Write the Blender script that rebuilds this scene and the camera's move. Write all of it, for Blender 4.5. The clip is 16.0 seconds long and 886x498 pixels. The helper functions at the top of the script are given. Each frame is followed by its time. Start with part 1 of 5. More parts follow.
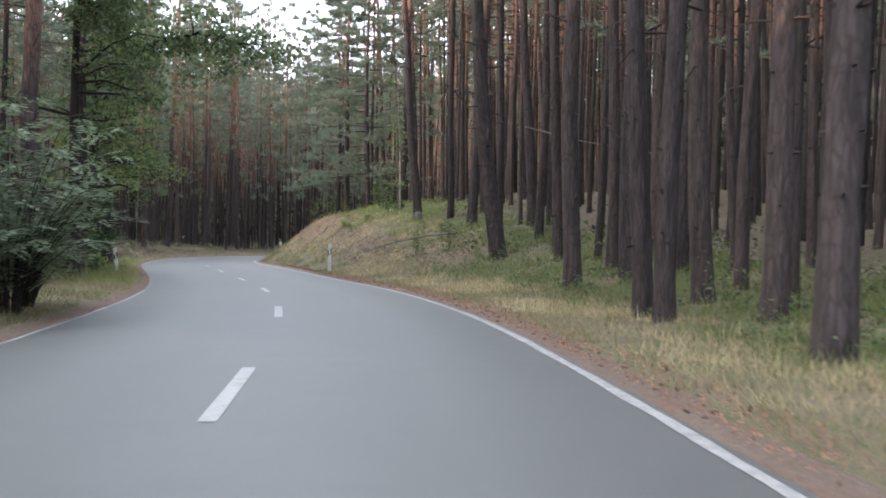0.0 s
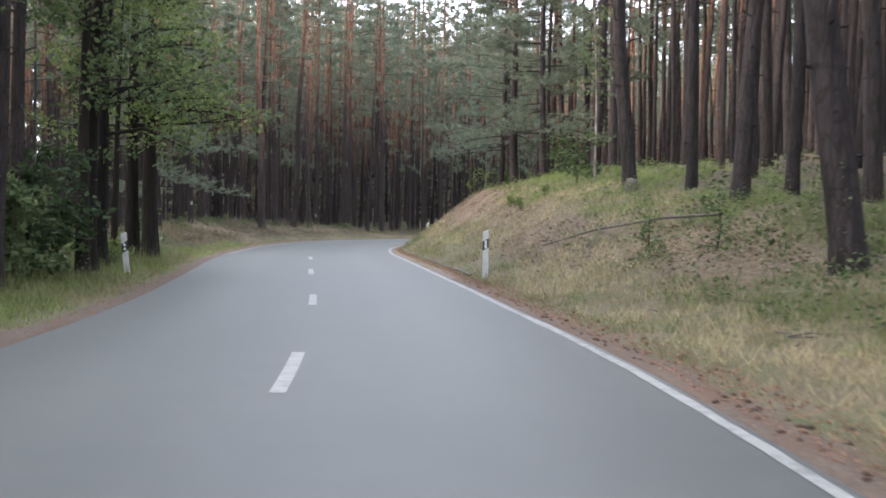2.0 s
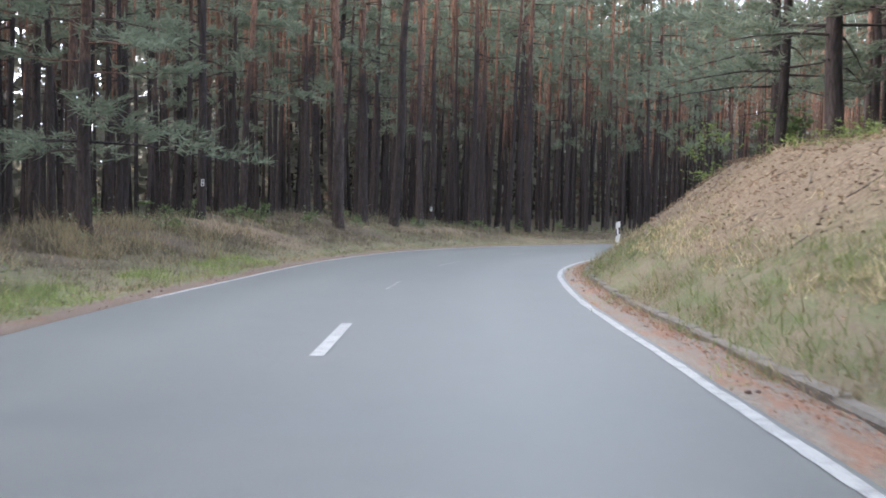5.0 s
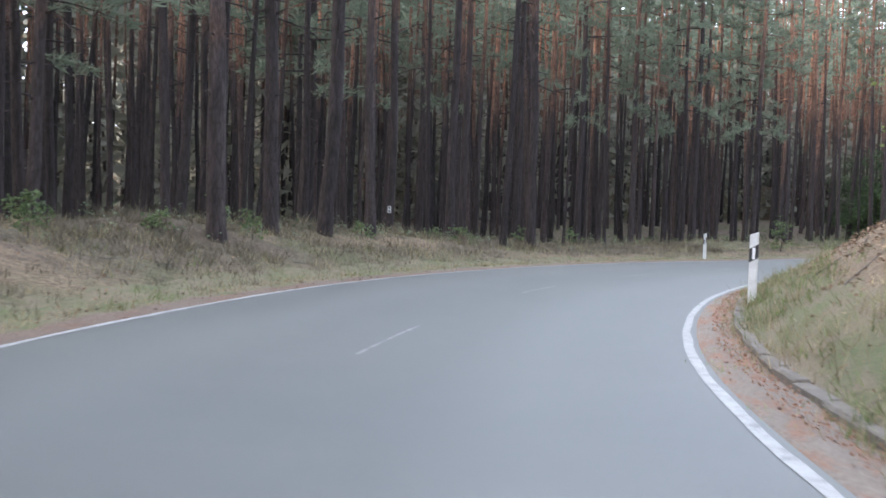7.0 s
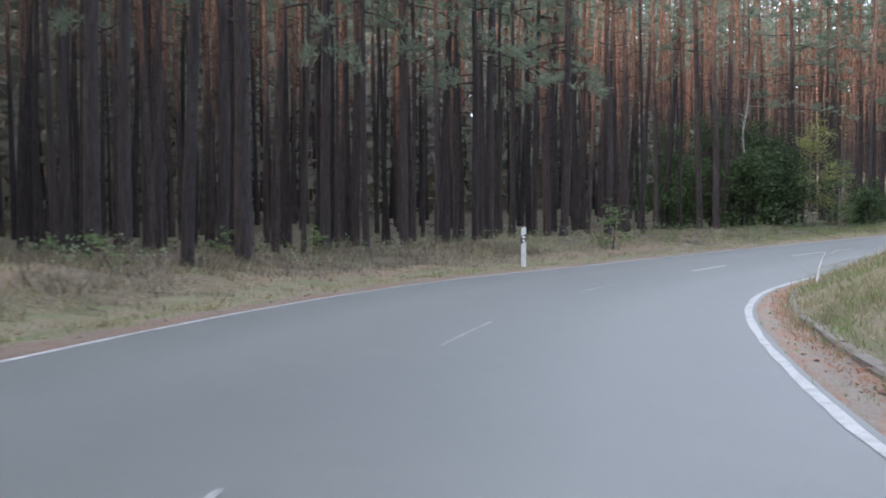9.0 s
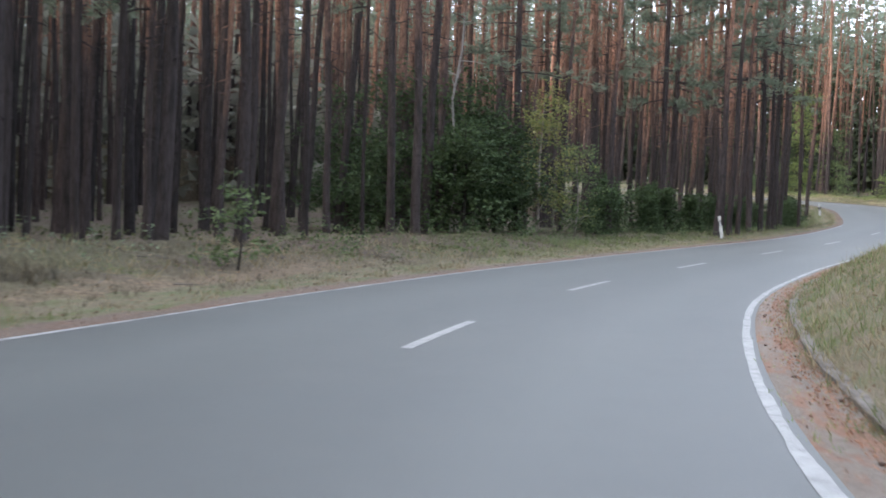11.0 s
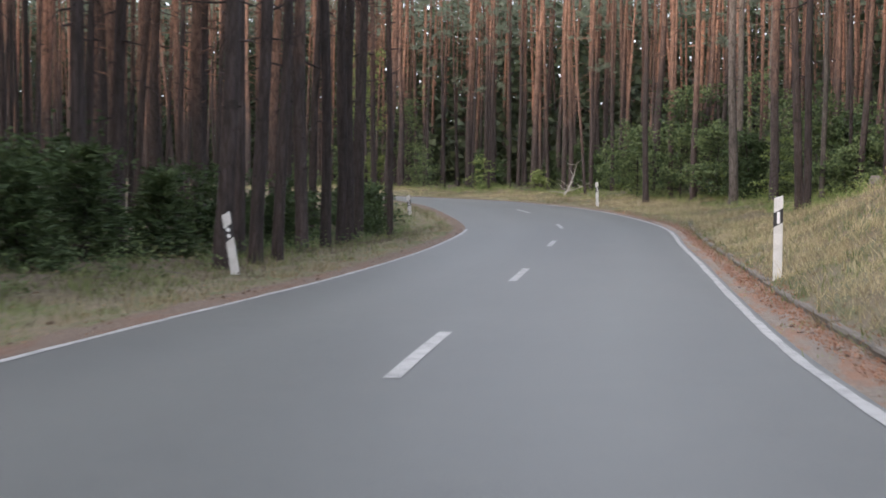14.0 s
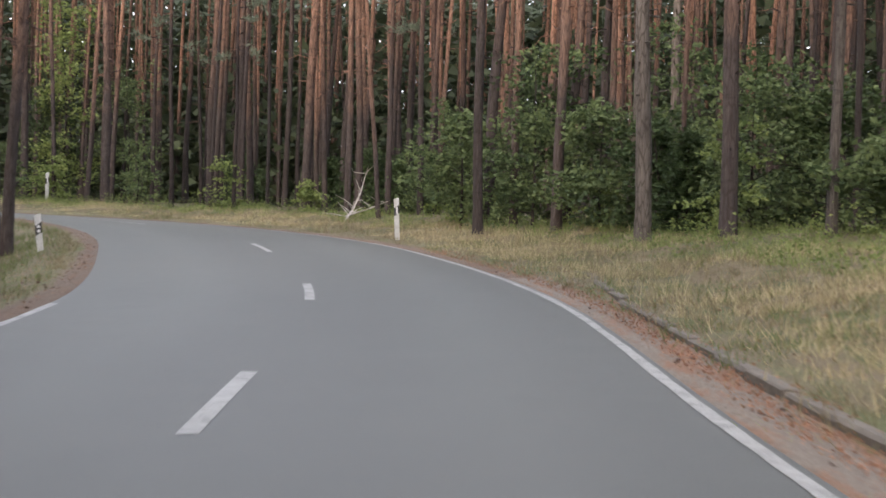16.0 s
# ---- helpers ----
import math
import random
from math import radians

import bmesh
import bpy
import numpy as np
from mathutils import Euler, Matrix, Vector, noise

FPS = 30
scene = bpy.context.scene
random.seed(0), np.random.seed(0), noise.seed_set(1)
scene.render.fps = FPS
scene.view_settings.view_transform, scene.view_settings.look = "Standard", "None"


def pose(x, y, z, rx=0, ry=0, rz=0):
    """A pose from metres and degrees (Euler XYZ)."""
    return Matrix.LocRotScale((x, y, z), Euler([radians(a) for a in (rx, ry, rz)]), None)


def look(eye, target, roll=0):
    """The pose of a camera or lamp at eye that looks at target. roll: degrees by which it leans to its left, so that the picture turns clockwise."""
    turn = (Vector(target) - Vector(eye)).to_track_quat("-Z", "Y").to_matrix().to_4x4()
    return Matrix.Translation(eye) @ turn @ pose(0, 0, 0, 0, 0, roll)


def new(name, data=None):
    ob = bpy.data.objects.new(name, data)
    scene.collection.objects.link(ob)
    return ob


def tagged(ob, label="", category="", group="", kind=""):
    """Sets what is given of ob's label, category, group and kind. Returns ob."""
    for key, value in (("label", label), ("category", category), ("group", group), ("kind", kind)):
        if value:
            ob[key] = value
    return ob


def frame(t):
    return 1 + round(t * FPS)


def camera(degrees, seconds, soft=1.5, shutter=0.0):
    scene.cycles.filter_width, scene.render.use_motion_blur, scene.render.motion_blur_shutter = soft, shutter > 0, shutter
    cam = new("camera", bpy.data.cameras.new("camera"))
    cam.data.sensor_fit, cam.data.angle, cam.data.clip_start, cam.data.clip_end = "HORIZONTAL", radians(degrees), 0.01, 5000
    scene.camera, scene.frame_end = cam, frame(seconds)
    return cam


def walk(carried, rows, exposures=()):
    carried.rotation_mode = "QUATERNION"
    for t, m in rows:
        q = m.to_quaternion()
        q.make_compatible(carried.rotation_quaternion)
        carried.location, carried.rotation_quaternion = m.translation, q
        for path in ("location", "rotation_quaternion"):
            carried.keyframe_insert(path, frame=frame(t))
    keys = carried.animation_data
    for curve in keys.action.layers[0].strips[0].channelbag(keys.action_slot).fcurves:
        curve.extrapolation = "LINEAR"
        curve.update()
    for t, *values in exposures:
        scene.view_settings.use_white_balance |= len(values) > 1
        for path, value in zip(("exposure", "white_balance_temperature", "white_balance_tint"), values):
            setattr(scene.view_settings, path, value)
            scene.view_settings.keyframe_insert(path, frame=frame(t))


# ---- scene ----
cam = camera(37.99, 16.0, soft=1.7, shutter=0.25)
PATH = [
    (0, (-0.010, 0.004, 1.188), (-0.021, 9.997, 0.820), 0.60),
    (0.5, (-0.124, 4.929, 1.087), (-0.353, 14.917, 0.668), 0.74),
    (1, (-0.488, 9.818, 0.966), (-1.030, 19.793, 0.516), 0.98),
    (1.5, (-0.973, 14.687, 0.818), (-1.891, 24.632, 0.314), 0.94),
    (2, (-1.589, 19.448, 0.677), (-2.863, 29.352, 0.136), 0.93),
    (2.5, (-2.294, 23.994, 0.544), (-3.841, 33.855, -0.056), 0.17),
    (3, (-3.133, 28.607, 0.367), (-4.970, 38.417, -0.260), 0.53),
    (3.5, (-4.070, 33.288, 0.174), (-6.155, 43.046, -0.481), 0.91),
    (4, (-5.064, 38.013, 0.005), (-7.189, 47.763, -0.642), 0.67),
    (4.2, (-5.489, 39.968, -0.060), (-7.650, 49.711, -0.702), 0.72),
    (4.5, (-6.136, 42.942, -0.162), (-8.358, 52.672, -0.786), 0.84),
    (5, (-7.210, 47.966, -0.333), (-9.516, 57.680, -0.912), 1.20),
    (5.5, (-8.277, 52.967, -0.496), (-10.596, 62.679, -1.047), 1.71),
    (6, (-9.342, 57.833, -0.660), (-11.590, 67.562, -1.202), 2.11),
    (6.3, (-9.986, 60.674, -0.763), (-12.172, 70.418, -1.300), 2.16),
    (6.5, (-10.411, 62.552, -0.834), (-12.561, 72.303, -1.366), 2.09),
    (7, (-11.291, 67.132, -0.988), (-13.444, 76.883, -1.523), 1.62),
    (7.5, (-12.110, 71.825, -1.160), (-14.015, 81.626, -1.706), 1.04),
    (8, (-12.794, 76.582, -1.320), (-14.240, 86.461, -1.875), 0.57),
    (8.5, (-13.276, 81.384, -1.486), (-14.148, 91.332, -2.022), 0.04),
    (9, (-13.348, 86.046, -1.623), (-13.603, 96.029, -2.147), -0.19),
    (9.2, (-13.308, 87.929, -1.678), (-13.306, 97.916, -2.196), -0.03),
    (9.5, (-13.157, 90.775, -1.767), (-12.755, 100.753, -2.283), 0.37),
    (10, (-12.622, 95.642, -1.936), (-11.547, 105.570, -2.473), 1.20),
    (10.5, (-11.704, 100.753, -2.136), (-10.027, 110.597, -2.667), 1.88),
    (11, (-10.406, 106.122, -2.349), (-8.161, 115.855, -2.819), 2.11),
    (11.3, (-9.441, 109.433, -2.458), (-6.818, 119.073, -2.884), 1.93),
    (11.5, (-8.711, 111.656, -2.521), (-5.820, 121.220, -2.922), 1.70),
    (12, (-6.626, 117.001, -2.644), (-3.083, 126.345, -3.002), 1.33),
    (12.5, (-4.243, 122.155, -2.758), (-0.138, 131.268, -3.096), 0.80),
    (13, (-1.649, 127.038, -2.859), (2.913, 135.930, -3.195), 0.49),
    (13.5, (1.230, 131.841, -2.909), (6.218, 140.502, -3.237), 0.42),
    (14, (4.346, 136.537, -2.961), (9.806, 144.909, -3.267), 0.60),
    (14.5, (7.734, 141.061, -2.963), (13.660, 149.111, -3.227), 0.16),
    (15, (11.238, 145.295, -2.903), (17.550, 153.049, -3.122), 0.13),
    (15.5, (14.829, 149.375, -2.823), (21.420, 156.893, -2.976), 0.53),
    (16, (18.443, 153.382, -2.710), (25.132, 160.814, -2.791), 1.56),
]
LIGHTNESS = [(0, 1.74, 6360, 16), (1.5, 1.84, 6360, 16), (3.5, 2.00, 6340, 16), (5, 2.07, 6180, 16), (7, 2.19, 6030, 16), (9, 1.92, 6030, 16), (11.5, 1.74, 6180, 15), (12.5, 1.57, 6300, 16), (14.5, 1.37, 6540, 18), (16, 1.46, 6740, 18)]
walk(cam, [(t, look(eye, target, roll)) for t, eye, target, roll in PATH], LIGHTNESS)

# ---- light: a bright overcast sky over the road's opening, with a weak wide sun ----
SUN_UP, SUN_ROUND = radians(30), radians(252)
world = bpy.data.worlds.new("overcast_sky")
scene.world = world
world.use_nodes = True
wn, wl = world.node_tree.nodes, world.node_tree.links
sky = wn.new("ShaderNodeTexSky")
sky.sky_type, sky.sun_disc, sky.sun_elevation, sky.sun_rotation = "NISHITA", False, SUN_UP, SUN_ROUND
sky.air_density, sky.dust_density, sky.ozone_density = 1.0, 4.0, 1.0
veil = wn.new("ShaderNodeMix")
veil.data_type = "RGBA"
veil.inputs[0].default_value = 0.75
wl.new(sky.outputs[0], veil.inputs[6])
veil.inputs[7].default_value = (8.6, 9.5, 10.6, 1)
wl.new(veil.outputs[2], wn["Background"].inputs[0])
wn["Background"].inputs[1].default_value = 0.15
sun = new("sun", bpy.data.lights.new("sun", "SUN"))
sun.data.energy, sun.data.angle, sun.data.color = 2.3, radians(16), (1.0, 0.86, 0.68)
sun.matrix_world = look((0, 0, 0), (-math.sin(SUN_ROUND) * math.cos(SUN_UP), -math.cos(SUN_ROUND) * math.cos(SUN_UP), -math.sin(SUN_UP)))

# ---- materials ----
def material(name, rough=0.9):
    m = bpy.data.materials.new(name)
    m.use_nodes = True
    n, l = m.node_tree.nodes, m.node_tree.links
    b = n["Principled BSDF"]
    b.inputs["Roughness"].default_value = rough
    b.inputs["Specular IOR Level"].default_value = 0.25
    return m, n, l, b


def noise_node(n, l, scale, detail=4.0, rough=0.6, vec=None):
    t = n.new("ShaderNodeTexNoise")
    t.inputs["Scale"].default_value, t.inputs["Detail"].default_value, t.inputs["Roughness"].default_value = scale, detail, rough
    if vec:
        l.new(vec, t.inputs["Vector"])
    return t


def ramp(n, l, source, stops):
    r = n.new("ShaderNodeValToRGB")
    while len(r.color_ramp.elements) < len(stops):
        r.color_ramp.elements.new(0.5)
    for e, (p, c) in zip(r.color_ramp.elements, stops):
        e.position, e.color = p, (*c, 1) if len(c) == 3 else c
    l.new(source, r.inputs[0])
    return r


def mix(n, l, fac, a, b, how="MIX"):
    m = n.new("ShaderNodeMix")
    m.data_type, m.blend_type = "RGBA", how
    for k, v in ((0, fac), (6, a), (7, b)):
        if hasattr(v, "is_linked"):
            l.new(v, m.inputs[k])
        elif isinstance(v, (int, float)):
            m.inputs[k].default_value = v
        else:
            m.inputs[k].default_value = (*v, 1)
    return m.outputs[2]


def bump(n, l, b, source, strength, distance):
    k = n.new("ShaderNodeBump")
    k.inputs["Strength"].default_value, k.inputs["Distance"].default_value = strength, distance
    l.new(source, k.inputs["Height"])
    l.new(k.outputs[0], b.inputs["Normal"])


def world_pos(n):
    return n.new("ShaderNodeNewGeometry").outputs["Position"]


def attr(n, name):
    a = n.new("ShaderNodeAttribute")
    a.attribute_name = name
    return a.outputs["Fac"]


def asphalt_material():
    m, n, l, b = material("asphalt", 0.57)
    p = world_pos(n)
    fine, mid, big = noise_node(n, l, 90, 3, vec=p), noise_node(n, l, 2.2, 5, vec=p), noise_node(n, l, 0.25, 3, vec=p)
    c = ramp(n, l, fine.outputs[0], [(0.25, (0.0355, 0.0380, 0.0344)), (0.75, (0.0722, 0.0772, 0.0695))]).outputs[0]
    c = mix(n, l, ramp(n, l, mid.outputs[0], [(0.35, (0, 0, 0)), (0.75, (0.35, 0.35, 0.35))]).outputs[0], c, (0.0805, 0.0840, 0.0758))
    c = mix(n, l, ramp(n, l, big.outputs[0], [(0.4, (0, 0, 0)), (0.7, (0.4, 0.4, 0.4))]).outputs[0], c, (0.0425, 0.0457, 0.0415))
    wheel = ramp(n, l, attr(n, "across"), [(0.12, (0, 0, 0)), (0.25, (0.3, 0.3, 0.3)), (0.38, (0, 0, 0)), (0.62, (0, 0, 0)), (0.75, (0.3, 0.3, 0.3)), (0.88, (0, 0, 0))]).outputs[0]
    c = mix(n, l, wheel, c, (0.0862, 0.0915, 0.0838))
    l.new(c, b.inputs["Base Color"])
    b.inputs["Specular IOR Level"].default_value = 0.5
    bump(n, l, b, fine.outputs[0], 0.4, 0.004)
    return m


def paint_material(name, worn):
    m, n, l, b = material(name, 0.6)
    p = world_pos(n)
    a, f = noise_node(n, l, 5, 6, 0.7, p), noise_node(n, l, 70, 3, 0.6, p)
    k = mix(n, l, 0.4, a.outputs[0], f.outputs[0])
    c = ramp(n, l, k, [(worn - 0.06, (0.12, 0.12, 0.118)), (worn + 0.06, (0.245, 0.244, 0.235)), (0.9, (0.39, 0.388, 0.375))]).outputs[0]
    l.new(c, b.inputs["Base Color"])
    bump(n, l, b, f.outputs[0], 0.3, 0.003)
    return m


def ground_material():
    m, n, l, b = material("forest_ground", 0.95)
    p = world_pos(n)
    fine, mid, big = noise_node(n, l, 11, 8, 0.78, p), noise_node(n, l, 1.1, 7, 0.7, p), noise_node(n, l, 0.22, 4, 0.6, p)
    clod = noise_node(n, l, 3.6, 6, 0.72, p)
    straw = ramp(n, l, fine.outputs[0], [(0.32, (0.056, 0.044, 0.028)), (0.68, (0.215, 0.172, 0.106))]).outputs[0]
    green = ramp(n, l, fine.outputs[0], [(0.32, (0.026, 0.034, 0.014)), (0.68, (0.105, 0.122, 0.048))]).outputs[0]
    litter = ramp(n, l, fine.outputs[0], [(0.36, (0.027, 0.021, 0.0165)), (0.52, (0.082, 0.06, 0.045)), (0.68, (0.16, 0.12, 0.088))]).outputs[0]
    grass = mix(n, l, ramp(n, l, mid.outputs[0], [(0.46, (0, 0, 0)), (0.60, (1, 1, 1))]).outputs[0], straw, green)
    grass = mix(n, l, ramp(n, l, clod.outputs[0], [(0.54, (0, 0, 0)), (0.64, (0.75, 0.75, 0.75))]).outputs[0], grass, litter)
    floor = mix(n, l, ramp(n, l, big.outputs[0], [(0.42, (0, 0, 0)), (0.6, (0.5, 0.5, 0.5))]).outputs[0], litter, green)
    c = mix(n, l, attr(n, "wood"), grass, floor)
    earth = ramp(n, l, fine.outputs[0], [(0.36, (0.05, 0.037, 0.025)), (0.5, (0.13, 0.095, 0.062)), (0.66, (0.25, 0.19, 0.125))]).outputs[0]
    patch = n.new("ShaderNodeMath")
    patch.operation = "MULTIPLY_ADD"
    l.new(mid.outputs[0], patch.inputs[0])
    patch.inputs[1].default_value = 0.85
    l.new(attr(n, "bare"), patch.inputs[2])
    c = mix(n, l, ramp(n, l, patch.outputs[0], [(0.54, (0, 0, 0)), (0.66, (0.94, 0.94, 0.94))]).outputs[0], c, earth)
    l.new(c, b.inputs["Base Color"])
    relief = n.new("ShaderNodeMath")
    relief.operation = "MULTIPLY_ADD"
    l.new(clod.outputs[0], relief.inputs[0])
    relief.inputs[1].default_value = 0.5
    l.new(mid.outputs[0], relief.inputs[2])
    bump(n, l, b, relief.outputs[0], 0.9, 0.16)
    return m


def verge_material(name, soils, bare, litter_low, litter_high):
    m, n, l, b = material(name, 0.95)
    p = world_pos(n)
    line = n.new("ShaderNodeCombineXYZ")
    l.new(attr(n, "along"), line.inputs[0]), l.new(attr(n, "out"), line.inputs[1])
    stretch = n.new("ShaderNodeMapping")
    stretch.inputs["Scale"].default_value = (0.5, 2.2, 1)
    l.new(line.outputs[0], stretch.inputs[0])
    fine, mid = noise_node(n, l, 26, 6, 0.75, p), noise_node(n, l, 1.3, 6, 0.75, stretch.outputs[0])
    soil = ramp(n, l, fine.outputs[0], list(zip((0.3, 0.5, 0.72), soils))).outputs[0]
    needles = ramp(n, l, fine.outputs[0], [(0.3, litter_low), (0.7, litter_high)]).outputs[0]
    soil = mix(n, l, ramp(n, l, mid.outputs[0], [(0.48, (0, 0, 0)), (0.58, (0.9, 0.9, 0.9))]).outputs[0], soil, needles)
    straw = ramp(n, l, fine.outputs[0], [(0.3, (0.066, 0.055, 0.036)), (0.7, (0.19, 0.155, 0.102))]).outputs[0]
    green = ramp(n, l, fine.outputs[0], [(0.3, (0.035, 0.045, 0.02)), (0.7, (0.125, 0.142, 0.06))]).outputs[0]
    grass = mix(n, l, ramp(n, l, mid.outputs[0], [(0.45, (0, 0, 0)), (0.62, (1, 1, 1))]).outputs[0], straw, green)
    edge = n.new("ShaderNodeMath")
    edge.operation = "MULTIPLY_ADD"
    l.new(mid.outputs[0], edge.inputs[0])
    edge.inputs[1].default_value = 0.7
    l.new(attr(n, "out"), edge.inputs[2])
    c = mix(n, l, ramp(n, l, edge.outputs[0], [(bare, (0, 0, 0)), (bare + 0.12, (1, 1, 1))]).outputs[0], soil, grass)
    l.new(c, b.inputs["Base Color"])
    bump(n, l, b, fine.outputs[0], 0.7, 0.03)
    return m


def bark_material(name, low, low2, high, high2, turn):
    m, n, l, b = material(name, 0.95)
    tc = n.new("ShaderNodeTexCoord")
    mp = n.new("ShaderNodeMapping")
    mp.inputs["Scale"].default_value = (9, 9, 1.6)
    l.new(tc.outputs["Object"], mp.inputs[0])
    plates = n.new("ShaderNodeTexVoronoi")
    plates.feature = "DISTANCE_TO_EDGE"
    plates.inputs["Scale"].default_value = 1.6
    l.new(mp.outputs[0], plates.inputs["Vector"])
    g = noise_node(n, l, 1.2, 6, 0.7, mp.outputs[0])
    blotch = noise_node(n, l, 0.9, 4, 0.6, tc.outputs["Object"])
    rnd = n.new("ShaderNodeObjectInfo").outputs["Random"]
    one = n.new("ShaderNodeNewGeometry").outputs["Random Per Island"]
    streak = ramp(n, l, g.outputs[0], [(0.34, (0, 0, 0)), (0.66, (1, 1, 1))]).outputs[0]
    a = mix(n, l, streak, low, low2)
    h = mix(n, l, streak, high, high2)
    # the bark turns red at another height on each tree, with an uneven border
    level = attr(n, "tall")
    for source, share in ((rnd, 0.18), (one, 0.12), (blotch.outputs[0], 0.30)):
        add = n.new("ShaderNodeMath")
        add.operation = "MULTIPLY_ADD"
        l.new(source, add.inputs[0])
        add.inputs[1].default_value = share
        l.new(level, add.inputs[2])
        level = add.outputs[0]
    c = mix(n, l, ramp(n, l, level, [(turn + 0.36, (0, 0, 0)), (turn + 0.60, (1, 1, 1))]).outputs[0], a, h)
    c = mix(n, l, ramp(n, l, plates.outputs[0], [(0.0, (0.7, 0.7, 0.7)), (0.12, (0, 0, 0))]).outputs[0], c, (0.022, 0.017, 0.014))
    ringed = n.new("ShaderNodeMapping")
    ringed.inputs["Scale"].default_value = (0.8, 0.8, 3.4)
    l.new(tc.outputs["Object"], ringed.inputs[0])
    knots = noise_node(n, l, 1.0, 3, 0.6, ringed.outputs[0])
    c = mix(n, l, ramp(n, l, knots.outputs[0], [(0.60, (0, 0, 0)), (0.68, (0.6, 0.6, 0.6))]).outputs[0], c, (0.016, 0.014, 0.013))
    c = mix(n, l, 0.6, c, ramp(n, l, rnd, [(0, (0.55, 0.55, 0.56)), (1, (1.3, 1.25, 1.2))]).outputs[0], "MULTIPLY")
    c = mix(n, l, 0.7, c, ramp(n, l, one, [(0, (0.42, 0.43, 0.47)), (0.55, (1.08, 1.05, 1.03)), (1, (1.9, 1.65, 1.5))]).outputs[0], "MULTIPLY")
    l.new(c, b.inputs["Base Color"])
    bump(n, l, b, plates.outputs[0], 0.9, 0.04)
    return m


def leaf_material(name, dark, light, through_light=0.3, rough=0.7):
    m, n, l, b = material(name, rough)
    geo = n.new("ShaderNodeNewGeometry")
    p = noise_node(n, l, 0.7, 3, 0.6, geo.outputs["Position"])
    k = mix(n, l, 0.5, geo.outputs["Random Per Island"], p.outputs[0])
    c = ramp(n, l, k, [(0.2, dark), (0.75, light)]).outputs[0]
    l.new(c, b.inputs["Base Color"])
    t = n.new("ShaderNodeBsdfTranslucent")
    l.new(c, t.inputs[0])
    x = n.new("ShaderNodeMixShader")
    x.inputs[0].default_value = through_light
    l.new(b.outputs[0], x.inputs[1])
    l.new(t.outputs[0], x.inputs[2])
    l.new(x.outputs[0], n["Material Output"].inputs[0])
    return m


def plain_material(name, dark, light, scale, rough=0.8, relief=0.3, spec=0.3):
    m, n, l, b = material(name, rough)
    tc = n.new("ShaderNodeTexCoord")
    a, f = noise_node(n, l, scale, 5, 0.65, tc.outputs["Object"]), noise_node(n, l, scale * 9, 4, 0.6, tc.outputs["Object"])
    k = mix(n, l, 0.4, a.outputs[0], f.outputs[0])
    l.new(ramp(n, l, k, [(0.3, dark), (0.65, light)]).outputs[0], b.inputs["Base Color"])
    b.inputs["Specular IOR Level"].default_value = spec
    bump(n, l, b, f.outputs[0], relief, 0.01)
    return m


ASPHALT = asphalt_material()
LINE, DASH, FAINT = paint_material("edge_line_paint", 0.44), paint_material("dash_paint", 0.42), paint_material("faint_paint", 0.53)
GROUND = ground_material()
SOIL_L = verge_material("needle_litter_verge", ((0.062, 0.047, 0.037), (0.118, 0.088, 0.068), (0.175, 0.136, 0.105)), 0.54, (0.07, 0.045, 0.033), (0.175, 0.108, 0.075))
SOIL_R = verge_material("gutter_litter", ((0.09, 0.076, 0.064), (0.165, 0.138, 0.115), (0.235, 0.20, 0.168)), 0.74, (0.12, 0.068, 0.044), (0.265, 0.148, 0.095))
PINE_BARK = bark_material("pine_bark", (0.0165, 0.0148, 0.0158), (0.060, 0.0505, 0.0515), (0.125, 0.07, 0.048), (0.33, 0.195, 0.137), 0.20)
RED_BARK = bark_material("red_pine_bark", (0.026, 0.0225, 0.0235), (0.068, 0.058, 0.057), (0.10, 0.057, 0.042), (0.27, 0.163, 0.118), 0.12)
OAK_BARK = bark_material("oak_bark", (0.009, 0.0086, 0.008), (0.022, 0.020, 0.018), (0.02, 0.018, 0.016), (0.045, 0.04, 0.035), 0.5)
BIRCH_BARK = bark_material("pale_bark", (0.2, 0.18, 0.16), (0.36, 0.34, 0.3), (0.3, 0.28, 0.25), (0.45, 0.42, 0.38), 0.3)
GREY_BARK = bark_material("grey_bark", (0.06, 0.055, 0.052), (0.125, 0.115, 0.105), (0.15, 0.128, 0.11), (0.24, 0.205, 0.175), 0.2)
NEEDLE = leaf_material("pine_needles", (0.078, 0.101, 0.075), (0.19, 0.219, 0.156), 0.6)
LEAF = leaf_material("oak_leaves", (0.036, 0.06, 0.026), (0.135, 0.18, 0.078), 0.4)
LEAF_LIGHT = leaf_material("light_leaves", (0.075, 0.11, 0.035), (0.20, 0.25, 0.085), 0.4)
LEAF_PALE = leaf_material("pale_leaves", (0.10, 0.145, 0.09), (0.24, 0.30, 0.19), 0.4)
LEAF_YELLOW = leaf_material("turning_leaves", (0.10, 0.13, 0.05), (0.27, 0.27, 0.09), 0.35)
LEAF_DARK = leaf_material("dark_leaves", (0.018, 0.035, 0.014), (0.055, 0.085, 0.032), 0.25)
GRASS_DRY = leaf_material("dry_grass", (0.135, 0.11, 0.067), (0.30, 0.246, 0.15), 0.5)
GRASS_GREEN = leaf_material("green_grass", (0.074, 0.095, 0.036), (0.165, 0.192, 0.072), 0.5)
# the shade under the left-hand trees is put into this grass's darker colour
GRASS_SHADED = leaf_material("shaded_grass", (0.05, 0.043, 0.033), (0.135, 0.118, 0.08), 0.4)
